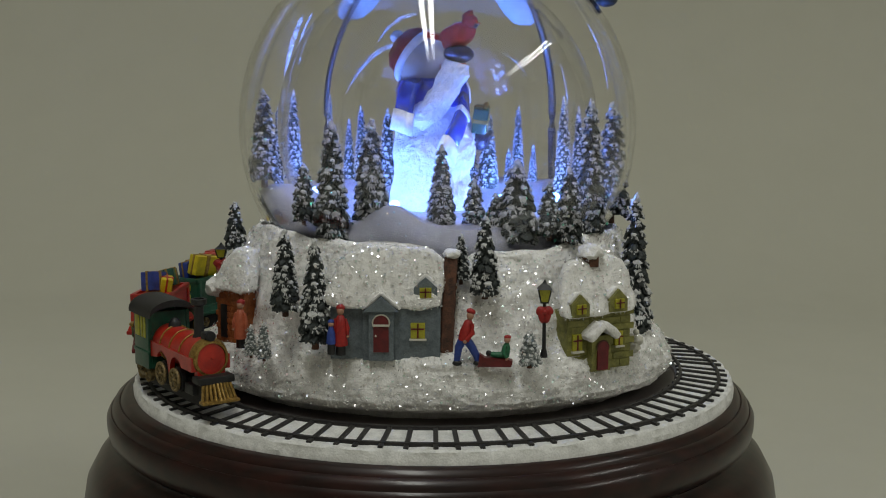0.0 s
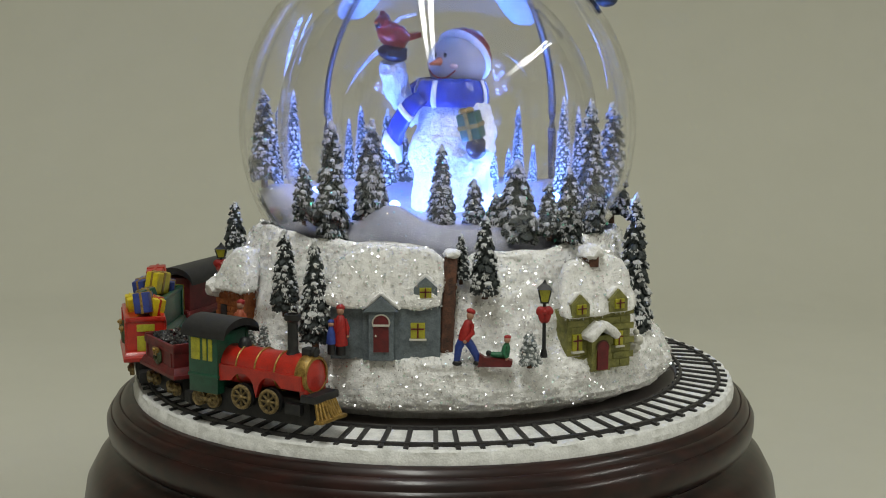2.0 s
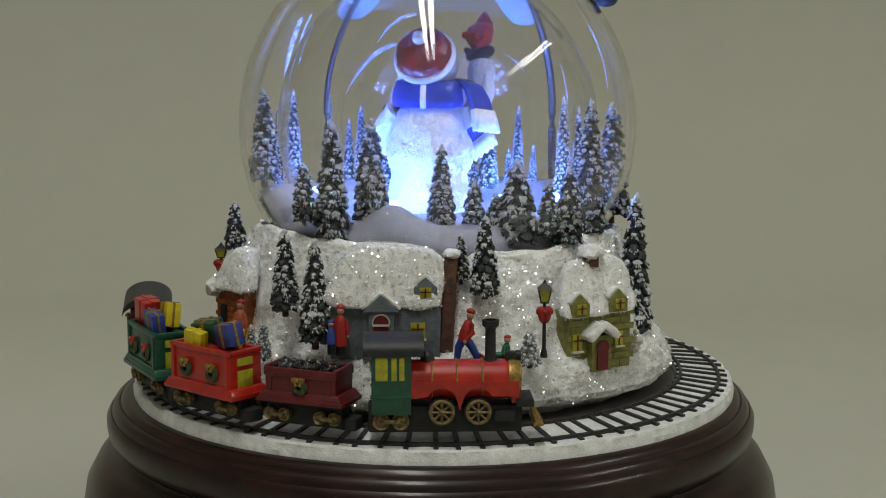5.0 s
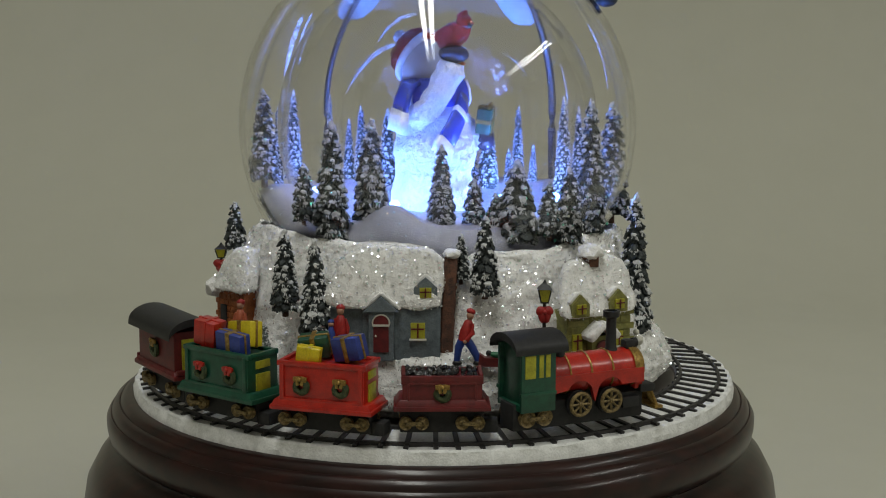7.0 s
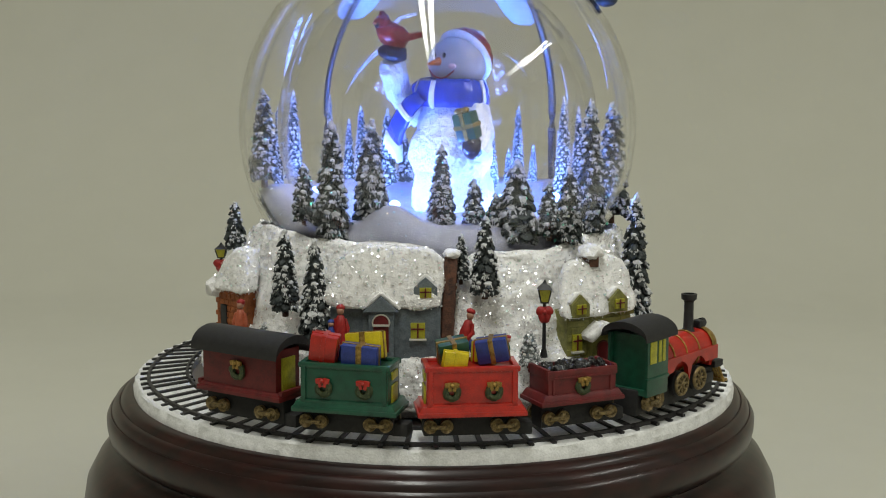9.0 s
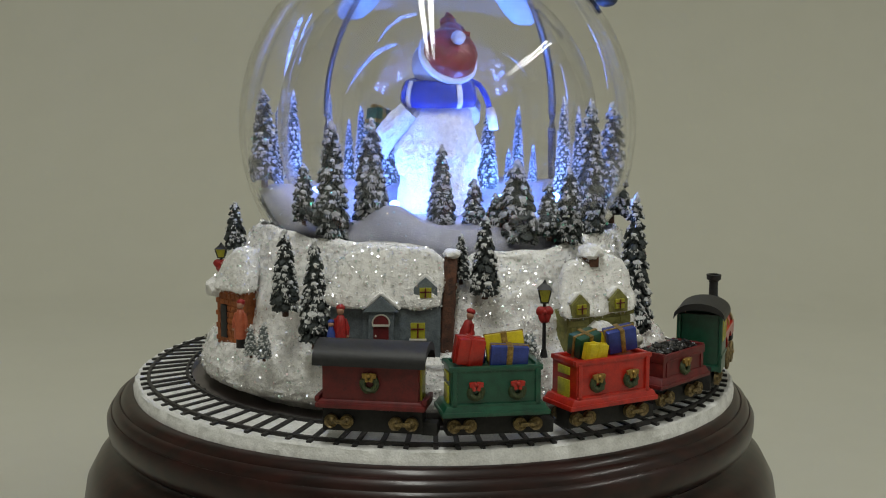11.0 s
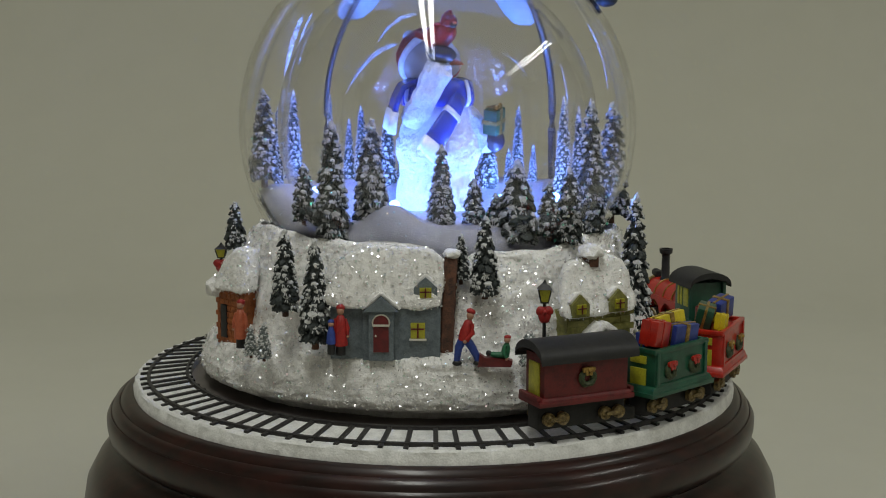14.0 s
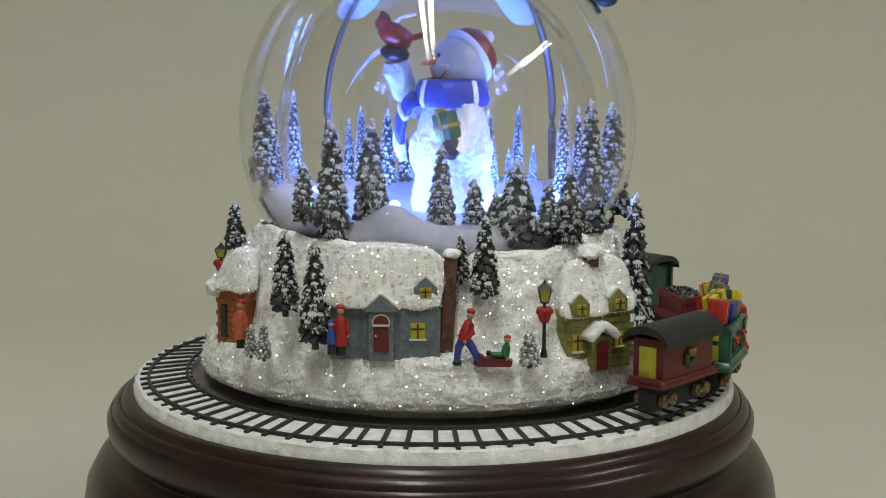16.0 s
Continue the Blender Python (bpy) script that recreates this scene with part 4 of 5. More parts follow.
def snowman():
    ob = thing("snowman", pose(0.0009, 0, 0.0), "white snowman with red hat, blue scarf and cardinal", "snowman")
    y0 = 0.0045
    bm = nb()
    prof = [(0.0008, 0.0480), (0.0122, 0.0482), (0.0126, 0.0505), (0.0122, 0.0550), (0.0114, 0.0590), (0.0112, 0.0670), (0.0108, 0.0730), (0.0094, 0.0780), (0.0080, 0.0820), (0.0060, 0.0850)]
    vs = lathe(bm, prof, 48)
    for v in vs:
        v.co.y += y0 - 0.001
        v.co += Vector((v.co.x, v.co.y - y0, 0)).normalized() * (0.0004 * noise.noise(v.co * 200) + 0.0002 * noise.noise(v.co * 700))
    ball(bm, (0.0130, 0.0122, 0.0122), (0, y0 - 0.0018, 0.0660), sub=5, rough=0.04)
    fluff(bm, 2)
    part("body", bm, BODY, ob, "rough white textured body")
    bm = nb()
    ball(bm, (0.0092, 0.0086, 0.0084), (0, y0 + 0.001, 0.0926), sub=4)
    head = part("head", bm, FACE_SHADED, ob, "smooth pearly head, shade put into its grey")
    def on_face(x, dz, out=0.0):
        return (x, y0 + 0.001 - 0.0086 * math.sqrt(max(0.05, 1 - (x / 0.0092) ** 2 - (dz / 0.0084) ** 2)) - out, 0.0926 + dz)

    for s in (-1, 1):
        bm = nb()
        ball(bm, (0.0006, 0.0005, 0.0008), on_face(s * 0.0019, 0.0026))
        part("eye", bm, BLACK, head, "black dot eye")
        bm = nb()
        ball(bm, (0.0013, 0.0004, 0.0009), on_face(s * 0.0046, -0.0006, -0.0001), (0, 0, s * 28))
        part("cheek", bm, BLUSH, head, "rosy painted cheek")
    bm = nb()
    cone(bm, 0.0014, 0.0003, 0.0050, on_face(0, 0.0008, -0.0006), (99, 0, 0), 14)
    part("nose", bm, CARROT, head, "orange carrot nose")
    bm = nb()
    tube(bm, [on_face(x, -0.0042 + 0.0024 * (x / 0.005) ** 2) for x in np.linspace(-0.005, 0.005, 13)], 0.00028, 6)
    part("mouth", bm, COAT_RED, head, "thin red smile")
    # hat, tipped back
    tip = pose(0, y0 + 0.0010, 0.0926, -56, 0, 0)
    bm = nb()
    torus(bm, 0.0080, 0.0014, (0, 0, 0.0040), seg=48, ring=10)
    xform(bm, bm.verts[:], tip)
    part("hat_brim", bm, FUR, ob, "white fur hat brim")
    bm = nb()
    lathe(bm, [(0.0080, 0.0040), (0.0083, 0.0056), (0.0076, 0.0080), (0.0058, 0.0098), (0.0030, 0.0108), (0.0004, 0.0110)], 40)
    xform(bm, bm.verts[:], tip)
    fluff(bm, 2, 0.0004)
    part("hat", bm, HAT, ob, "dark red knitted cap")
    bm = nb()
    ball(bm, 0.0021, (0.0, -0.0012, 0.0122), sub=3, rough=0.12)
    xform(bm, bm.verts[:], tip)
    part("pompom", bm, FUR, ob, "white pompom")
    # scarf
    bm = nb()
    lathe(bm, [(0.0070, 0.0806), (0.0108, 0.0801), (0.0114, 0.0818), (0.0110, 0.0852), (0.0101, 0.0876), (0.0080, 0.0884)], 48, 0, False, (0, y0 - 0.0014, 0))
    fluff(bm, 2, 0.0003)
    sc = part("scarf", bm, SCARF, ob, "glossy blue scarf with white stripes")
    for a in (10, 95, 170, 215, 280):
        bm = nb()
        pr = [(0.0108, 0.0799), (0.0117, 0.0818), (0.0113, 0.0852), (0.0103, 0.0879)]
        cols = [[bm.verts.new((r * math.cos(radians(a + d)), r * math.sin(radians(a + d)) + y0 - 0.0014, z)) for r, z in pr] for d in (-4.5, 0, 4.5)]
        for p, q in zip(cols, cols[1:]):
            for k in range(3):
                bm.faces.new((p[k], q[k], q[k + 1], p[k + 1]))
        so = part("stripe", bm, FUR, sc)
        so.modifiers.new("thickness", "SOLIDIFY").thickness = 0.0003
    def strip(name, pts, across, half, material, parent, label, thick=0.0016, rag=0.0):
        """A flat ribbon of cloth along pts, its width along across."""
        bm = nb()
        wide = Vector(across).normalized()
        rows = []
        for k, p in enumerate(pts):
            w = half if isinstance(half, float) else half[k]
            rows.append([bm.verts.new(Vector(p) + wide * w * e + Vector((0, -0.0005 * (1 - e * e), rag * (k == len(pts) - 1) * (i % 2)))) for i, e in enumerate(np.linspace(-1, 1, 9))])
        for a, b in zip(rows, rows[1:]):
            for i in range(8):
                bm.faces.new((a[i], a[i + 1], b[i + 1], b[i]))
        o = part(name, bm, material, parent, label)
        mod = o.modifiers.new("thickness", "SOLIDIFY")
        mod.thickness, mod.offset = thick, 0
        return o

    across = (0.77, -0.10, -0.62)
    tail = strip("scarf_tail", [(0.0002, -0.0078, 0.0830), (-0.0030, -0.0090, 0.0806), (-0.0056, -0.0094, 0.0776), (-0.0088, -0.0090, 0.0736), (-0.0112, -0.0080, 0.0700)], across, [0.0022, 0.0027, 0.0029, 0.0032, 0.0034], SCARF, ob, "hanging blue scarf end with a white stripe")
    strip("tail_stripe", [(-0.0044, -0.0094, 0.0789), (-0.0055, -0.0095, 0.0776)], across, 0.0031, FUR, tail, "", 0.0021)
    strip("fringe", [(-0.0110, -0.0081, 0.0703), (-0.0119, -0.0076, 0.0682), (-0.0126, -0.0072, 0.0655)], across, [0.0036, 0.0038, 0.0042], FUR, tail, "white fringe", 0.0024, 0.0010)
    across = (0.55, 0.82, 0.12)
    tail = strip("scarf_tail", [(-0.0078, y0 - 0.0010, 0.0876), (-0.0114, y0 + 0.0002, 0.0860), (-0.0134, y0 + 0.0006, 0.0826), (-0.0146, y0 + 0.0008, 0.0788)], across, [0.0026, 0.0034, 0.0037, 0.0038], SCARF, ob, "second blue scarf end over the shoulder")
    strip("fringe", [(-0.0145, y0 + 0.0008, 0.0792), (-0.0153, y0 + 0.0009, 0.0764), (-0.0158, y0 + 0.0010, 0.0728)], across, [0.0040, 0.0042, 0.0045], FUR, tail, "white fringe", 0.0024, 0.0010)
    # raised arm with mitten and bird
    bm = nb()
    tube(bm, [(-0.0078, y0 - 0.0015, 0.0770), (-0.0108, y0 - 0.0060, 0.0790), (-0.0116, y0 - 0.0105, 0.0840), (-0.0106, y0 - 0.0138, 0.0910), (-0.0103, y0 - 0.0144, 0.0932)], [0.0038, 0.0038, 0.0038, 0.0042, 0.0034], 20)
    fluff(bm, 5)
    part("arm", bm, BODY, ob, "raised white arm")
    bm = nb()
    ball(bm, (0.0046, 0.0044, 0.0025), (-0.0100, y0 - 0.0146, 0.0957), (0, 16, 20), sub=3, rough=0.06)
    ball(bm, (0.0016, 0.0014, 0.0010), (-0.0064, y0 - 0.0140, 0.0963), (0, -25, 20))
    part("mitten", bm, MITTEN, ob, "navy mitten under the bird")
    bird = nb()
    ball(bird, (0.0039, 0.0058, 0.0036), (0, 0, 0.0030), (-30, 0, 0), sub=3)
    ball(bird, (0.0024, 0.0025, 0.0024), (0, -0.0036, 0.0068), sub=3)
    cone(bird, 0.0020, 0.0006, 0.0024, (0, -0.0032, 0.0080), (20, 0, 0), 10)
    prism(bird, [(-0.0017, 0), (0.0017, 0), (0.0021, 0.0062), (-0.0021, 0.0062)], -0.0008, 0.0009, at=(0, 0.0036, 0.0020), rot=(-78, 0, 0))
    for s in (-1, 1):
        ball(bird, (0.0008, 0.0040, 0.0022), (s * 0.0030, 0.0012, 0.0034), (-24, 0, s * 8))
    fluff(bird, 1, 0.0004)
    b = part("bird", bird, BIRD, ob, "red cardinal bird")
    b.matrix_basis = pose(-0.0100, y0 - 0.0146, 0.0980, 0, 0, -8)
    bm = nb()
    cone(bm, 0.0008, 0.0001, 0.0016, (0, -0.0056, 0.0066), (95, 0, 0), 8)
    part("beak", bm, CARROT, b)
    bm = nb()
    ball(bm, (0.0014, 0.0008, 0.0012), (0, -0.0054, 0.0062))
    part("face_mask", bm, BLACK, b)
    # lowered arm with mitten and gift
    bm = nb()
    tube(bm, [(0.0085, y0 - 0.001, 0.0790), (0.0130, y0 - 0.004, 0.0735), (0.0150, y0 - 0.0075, 0.0690), (0.0152, y0 - 0.0090, 0.0672)], [0.0036, 0.0036, 0.0036, 0.0040], 20)
    fluff(bm, 5)
    part("arm", bm, BODY, ob, "lowered white arm")
    bm = nb()
    ball(bm, (0.0032, 0.0030, 0.0036), (0.0150, y0 - 0.0104, 0.0690), sub=3)
    part("mitten", bm, MITTEN, ob, "navy mitten holding the gift")
    bm = nb()
    box(bm, (0.0062, 0.0046, 0.0080), (0, 0, 0), bevel=0.0005)
    g = part("gift_box", bm, GREEN, ob, "green gift box with gold ribbon")
    g.matrix_basis = pose(0.0136, y0 - 0.0112, 0.0752, 8, -12, 14)
    bm = nb()
    box(bm, (0.0012, 0.0050, 0.0084))
    box(bm, (0.0066, 0.0050, 0.0012))
    ball(bm, (0.0016, 0.0008, 0.0010), (-0.0010, -0.001, 0.0046))
    ball(bm, (0.0016, 0.0008, 0.0010), (0.0010, -0.001, 0.0046))
    part("ribbon", bm, GOLD, g)
    for o in ob.children:
        if o.name.split(".")[0] in ("body", "head", "hat_brim", "hat", "pompom", "scarf"):
            o.location.x += 0.0022
        elif o.get("label") in ("lowered white arm", "navy mitten holding the gift", "green gift box with gold ribbon"):
            o.location.x += 0.0036
    return ob


SNOWMAN = snowman()


# ---- toy train: forward is +x, the outer side is -y ----


def bogie(parent, x, hw, big=0.0017, gap=0.0020):
    hw -= 0.0008
    for s in (-1, 1):
        for k in (-1, 1):
            bm = nb()
            lathe(bm, [(0.0003, 0.0009), (big * 0.4, 0.0008), (big * 0.6, 0.0004), (big * 0.8, 0.0005), (big, 0.0009), (big, -0.0004), (0.0003, -0.0004)], 18, at=(x + k * gap, s * hw, big + 0.0040), rot=(90 if s < 0 else -90, 0, 0))
            part("wheel", bm, BRASS, parent, "dull brass wheel")
        bm = nb()
        box(bm, (gap * 2, 0.0012, 0.0010), (x, s * (hw + 0.0008), big + 0.0039), bevel=0.0003)
        part("axle_bar", bm, BRASS, parent)


def chassis(parent, length, hw):
    bm = nb()
    box(bm, (length + 0.0012, hw * 1.3, 0.0064), (0, 0, 0.0060), bevel=0.0006)
    part("chassis", bm, CHASSIS, parent, "matt black chassis over the track")
    bm = nb()
    box(bm, (0.0044, hw * 1.1, 0.0034), (length / 2 + 0.0020, 0, 0.0042), bevel=0.0006)
    part("coupling", bm, CHASSIS, parent)


def wreath(parent, x, y, z, bow, r=0.0018):
    bm = nb()
    torus(bm, r * 0.82, 0.00085, (0, 0, 0), (90, 0, 0), 18, 8)
    for v in bm.verts:
        v.co *= 1 + 0.22 * noise.noise(v.co * 2500)
    w = part("wreath", bm, HOLLY, parent, "dull green wreath with a bow")
    w.matrix_basis = pose(x, y, z - 0.0006)
    bm = nb()
    for s in (-1, 1):
        box(bm, (0.0018, 0.0009, 0.0013), (s * 0.0009, -0.0006, r + 0.0002), (0, s * 8, 0), bevel=0.0003)
        box(bm, (0.0009, 0.0005, 0.0014), (s * 0.0006, -0.0008, r - 0.0007), (0, s * 16, 0), bevel=0.0002)
    ball(bm, (0.0006, 0.0007, 0.0006), (0, -0.0009, r + 0.0002))
    part("bow", bm, bow, w, "ribbon bow")


def gift(parent, size, at, rot, material, ribbon):
    bm = nb()
    box(bm, size, bevel=0.0004)
    g = part("gift_box", bm, material, parent, "wrapped gift box")
    g.matrix_basis = pose(*at, *rot)
    bm = nb()
    box(bm, (size[0] * 0.16, size[1] + 0.0004, size[2] + 0.0004), bevel=0.0001)
    box(bm, (size[0] + 0.0004, size[1] * 0.16, size[2] + 0.0004), bevel=0.0001)
    part("ribbon", bm, ribbon, g)


def wagon(label, paint, bow, hw, length):
    ob = thing("train_wagon", None, label, "train wagon", "toy train")
    chassis(ob, length, hw * 0.8)
    bm = nb()
    box(bm, (length + 0.0046, hw * 2 + 0.0022, 0.0013), (0, 0, 0.0090), bevel=0.0004)
    box(bm, (length + 0.0040, hw * 2 + 0.0018, 0.0016), (0, 0, 0.0103), bevel=0.0003, taper=0.93)
    part("sole_plate", bm, paint, ob)
    bm = nb()
    box(bm, (length, hw * 2, 0.0100), (0, 0, 0.0150), bevel=0.0004)
    part("body", bm, paint, ob)
    for s in (-1, 1):
        bm = nb()
        for e in (-1, 1):
            box(bm, (0.0012, 0.0010, 0.0098), (e * (length / 2 - 0.0009), s * hw, 0.0151), bevel=0.0002)
        box(bm, (length, 0.0010, 0.0012), (0, s * hw, 0.0110), bevel=0.0002)
        part("side_frame", bm, paint, ob)
        bm = nb()
        box(bm, (length + 0.0010, 0.0014, 0.0014), (0, s * (hw - 0.0004), 0.0202), bevel=0.0004)
        part("top_rail", bm, paint, ob)
        bm = nb()
        box(bm, (0.0014, hw * 2, 0.0014), (s * (length / 2 - 0.0003), 0, 0.0202), bevel=0.0004)
        part("end_rail", bm, paint, ob)
        bm = nb()
        box(bm, (0.0006, 0.0050, 0.0046), (s * (length / 2 + 0.0001), 0, 0.0132), bevel=0.0001)
        box(bm, (0.0006, 0.0050, 0.0020), (s * (length / 2 + 0.0001), 0, 0.0178), bevel=0.0001)
        part("end_window", bm, WINDOW, ob, "yellow end window")
        for k in (-1, 1):
            wreath(ob, k * 0.0052, s * (hw + 0.0004), 0.0152, bow) if s < 0 else None
    for k in (-1, 1):
        bogie(ob, k * (length / 2 - 0.0030), hw * 0.86)
    return ob


def red_wagon():
    ob = wagon("bright red open toy wagon piled with wrapped gifts", RED, GOLD, 0.0054, 0.0226)
    gift(ob, (0.0076, 0.0046, 0.0055), (-0.0043, 0.0016, 0.0236), (14, -8, 10), GREEN, GOLD)
    gift(ob, (0.0078, 0.0046, 0.0059), (0.0056, 0.0000, 0.0240), (8, -10, -14), BLUE, GOLD)
    gift(ob, (0.0061, 0.0031, 0.0044), (-0.0041, -0.0030, 0.0221), (5, 8, 6), YELLOW, YELLOW)
    gift(ob, (0.0057, 0.0037, 0.0052), (0.0039, 0.0033, 0.0226), (-10, 8, 20), YELLOW, RED)
    return ob


def green_wagon():
    ob = wagon("dark green open toy wagon piled with wrapped gifts", GREEN, RED, 0.0054, 0.0226)
    gift(ob, (0.0068, 0.0052, 0.0066), (-0.0062, -0.0012, 0.0241), (4, 8, 6), RED, RED)
    gift(ob, (0.0096, 0.0040, 0.0066), (0.0036, 0.0018, 0.0243), (-8, -8, -8), YELLOW, GOLD)
    gift(ob, (0.0094, 0.0036, 0.0058), (0.0036, -0.0027, 0.0226), (6, 3, -3), BLUE, GOLD)
    gift(ob, (0.0057, 0.0034, 0.0046), (-0.0044, 0.0031, 0.0214), (-6, 3, 12), BLUE, GOLD)
    return ob


def caboose():
    ob = thing("train_caboose", None, "dark red toy caboose with black arched roof", "train wagon", "toy train")
    L, hw = 0.0244, 0.0048
    chassis(ob, L, hw * 0.85)
    bm = nb()
    box(bm, (L + 0.0034, hw * 2 + 0.0018, 0.0014), (0, 0, 0.0100), bevel=0.0004)
    box(bm, (L + 0.0028, hw * 2 + 0.0014, 0.0012), (0, 0, 0.0110), bevel=0.0003, taper=0.93)
    part("sole_plate", bm, MAROON, ob)
    bm = nb()
    box(bm, (L, hw * 2, 0.0116), (0, 0, 0.0164), bevel=0.0004)
    part("body", bm, MAROON, ob)
    bm = nb()
    n = 14
    top = [((hw + 0.0022) * math.cos(a), 0.0214 + 0.0044 * math.sin(a)) for a in np.linspace(math.pi, 0, n)]
    low = [((hw + 0.0022) * math.cos(a), 0.0204 + 0.0033 * math.sin(a)) for a in np.linspace(0, math.pi, n)]
    prism(bm, top + low, -L / 2 - 0.0020, L / 2 + 0.0020, rot=(0, 0, 90))
    part("roof", bm, BLACK, ob, "black arched roof")
    for s in (-1, 1):
        bm = nb()
        box(bm, (0.0006, 0.0052, 0.0090), (s * (L / 2 + 0.0001), 0, 0.0156), bevel=0.0001)
        part("end_window", bm, WINDOW, ob, "tall yellow end window")
        bm = nb()
        box(bm, (0.0012, hw * 2, 0.0014), (s * (L / 2 + 0.0014), 0, 0.0114), bevel=0.0003)
        part("end_step", bm, MAROON, ob)
        bogie(ob, s * 0.0082, hw * 0.9)
    wreath(ob, 0, -hw - 0.0004, 0.0164, GOLD, 0.0021)
    return ob


def tender():
    ob = thing("coal_tender", None, "dark red toy coal tender heaped with shiny black coal", "train wagon", "toy train")
    L, hw = 0.0198, 0.0050
    chassis(ob, L, hw * 0.85)
    bm = nb()
    box(bm, (L + 0.0044, hw * 2 + 0.0020, 0.0012), (0, 0, 0.0096), bevel=0.0004)
    box(bm, (L + 0.0038, hw * 2 + 0.0016, 0.0018), (0, 0, 0.0110), bevel=0.0003, taper=0.90)
    part("sole_plate", bm, MAROON, ob)
    bm = nb()
    box(bm, (L, hw * 2, 0.0064), (0, 0, 0.0136), bevel=0.0004)
    part("body", bm, MAROON, ob)
    for s in (-1, 1):
        bm = nb()
        box(bm, (L + 0.0006, 0.0010, 0.0022), (0, s * (hw - 0.0003), 0.0168), bevel=0.0003)
        part("side_board", bm, MAROON, ob)
        bm = nb()
        box(bm, (0.0010, hw * 2, 0.0026), (s * (L / 2 - 0.0003), 0, 0.0170), bevel=0.0003)
        part("end_board", bm, MAROON, ob)
        bm = nb()
        for e in (-1, 1):
            box(bm, (0.0006, 0.0006, 0.0044), (e * L * 0.42, s * hw, 0.0137), bevel=0.0001)
            box(bm, (L * 0.84, 0.0006, 0.0006), (0, s * hw, 0.0137 + e * 0.0022), bevel=0.0001)
        part("panel_frame", bm, MAROON, ob)
        bogie(ob, s * 0.0070, hw * 0.9)
    rng = random.Random(9)
    items = []
    for k in range(90):
        x, y = rng.uniform(-0.0088, 0.0088), rng.uniform(-0.0040, 0.0040)
        m = pose(x, y, 0.0170 + 0.0010 * (1 - (y / 0.006) ** 2) + rng.uniform(-0.0003, 0.0004), rng.uniform(0, 360), rng.uniform(0, 360), 0) @ Matrix.Scale(rng.uniform(0.0006, 0.0010), 4)
        items.append(np.array(m))
    clumps("coal", items, COAL, ob, "shiny black coal lumps")["kind"] = "stuff"
    wreath(ob, 0, -hw - 0.0004, 0.0140, GOLD, 0.0017)
    return ob


def locomotive():
    ob = thing("steam_locomotive", None, "red and green toy steam locomotive with gold trim", "locomotive", "toy train")
    hw = 0.0058
    bm = nb()
    box(bm, (0.0385, hw * 1.25, 0.0070), (-0.0006, 0, 0.0062), bevel=0.0008)
    part("chassis", bm, CHASSIS, ob, "matt black chassis over the track")
    # cab
    bm = nb()
    x0, x1 = -0.0190, -0.0092
    xc, xl = (x0 + x1) / 2, x1 - x0
    box(bm, (xl, hw * 2, 0.0016), (xc, 0, 0.0090), bevel=0.0002)
    cab = part("cab", bm, GREEN, ob, "dark green cab")
    for s in (-1, 1):
        bm = nb()
        box(bm, (xl, 0.0010, 0.0160), (xc, s * hw, 0.0160), bevel=0.0002)
        part("cab_side", bm, GREEN, cab)
        bm = nb()
        box(bm, (xl + 0.0006, 0.0010, 0.0010), (xc, s * (hw + 0.0003), 0.0126), bevel=0.0003)
        part("cab_moulding", bm, GREEN, cab)
    bm = nb()
    box(bm, (0.0010, hw * 2 - 0.0012, 0.0160), (x1 - 0.0006, 0, 0.0160), bevel=0.0002)
    part("cab_front", bm, GREEN, cab)
    bm = nb()
    box(bm, (0.0010, hw * 2 - 0.0012, 0.0160), (x0 + 0.0016, 0, 0.0160), bevel=0.0002)
    part("cab_back", bm, GREEN, cab)
    for s in (-1, 1):
        for k, w in ((-0.0024, 0.0030), (0.0007, 0.0013), (0.0026, 0.0013)):
            bm = nb()
            box(bm, (w, 0.0006, 0.0058), (xc + k, s * (hw + 0.0004), 0.0196), bevel=0.0001)
            part("cab_window", bm, WINDOW, cab, "yellow cab window")
    bm = nb()
    n = 14
    top = [((hw + 0.0012) * math.cos(a), 0.0238 + 0.0038 * math.sin(a)) for a in np.linspace(math.pi, 0, n)]
    low = [((hw + 0.0012) * math.cos(a), 0.0229 + 0.0028 * math.sin(a)) for a in np.linspace(0, math.pi, n)]
    prism(bm, top + low, -xl / 2 - 0.0032, xl / 2 + 0.0020, at=(xc, 0, 0), rot=(0, 0, 90))
    part("cab_roof", bm, BLACK, ob, "black arched cab roof")
    # boiler
    bz, br = 0.0156, 0.0050
    bm = nb()
    lathe(bm, [(0.0002, x1 + 0.0), (br, x1), (br, 0.0140), (br * 0.99, 0.0166), (br * 0.86, 0.0176), (0.0002, 0.0178)], 36, at=(0, 0, bz), rot=(0, 90, 0))
    boil = part("boiler", bm, RED, ob, "bright red boiler")
    for x in (-0.0040, 0.0022, 0.0086):
        bm = nb()
        torus(bm, br + 0.0001, 0.00028, (x, 0, bz), (0, 90, 0), 36, 6)
        part("band", bm, GOLD, boil, "gold boiler band")
    bm = nb()
    lathe(bm, [(br + 0.0003, 0.0152), (br + 0.0005, 0.0166), (br * 0.98, 0.0182), (br * 0.84, 0.0184), (br * 0.82, 0.0176)], 36, at=(0, 0, bz), rot=(0, 90, 0))
    part("smokebox", bm, GOLD, boil, "gold smokebox ring")
    bm = nb()
    lathe(bm, [(0.0002, 0.0184), (br * 0.5, 0.0183), (br * 0.80, 0.0180), (br * 0.86, 0.0172)], 36, at=(0, 0, bz), rot=(0, 90, 0))
    box(bm, (0.0024, 0.0082, 0.0052), (0.0170, 0, 0.0128), bevel=0.0005)
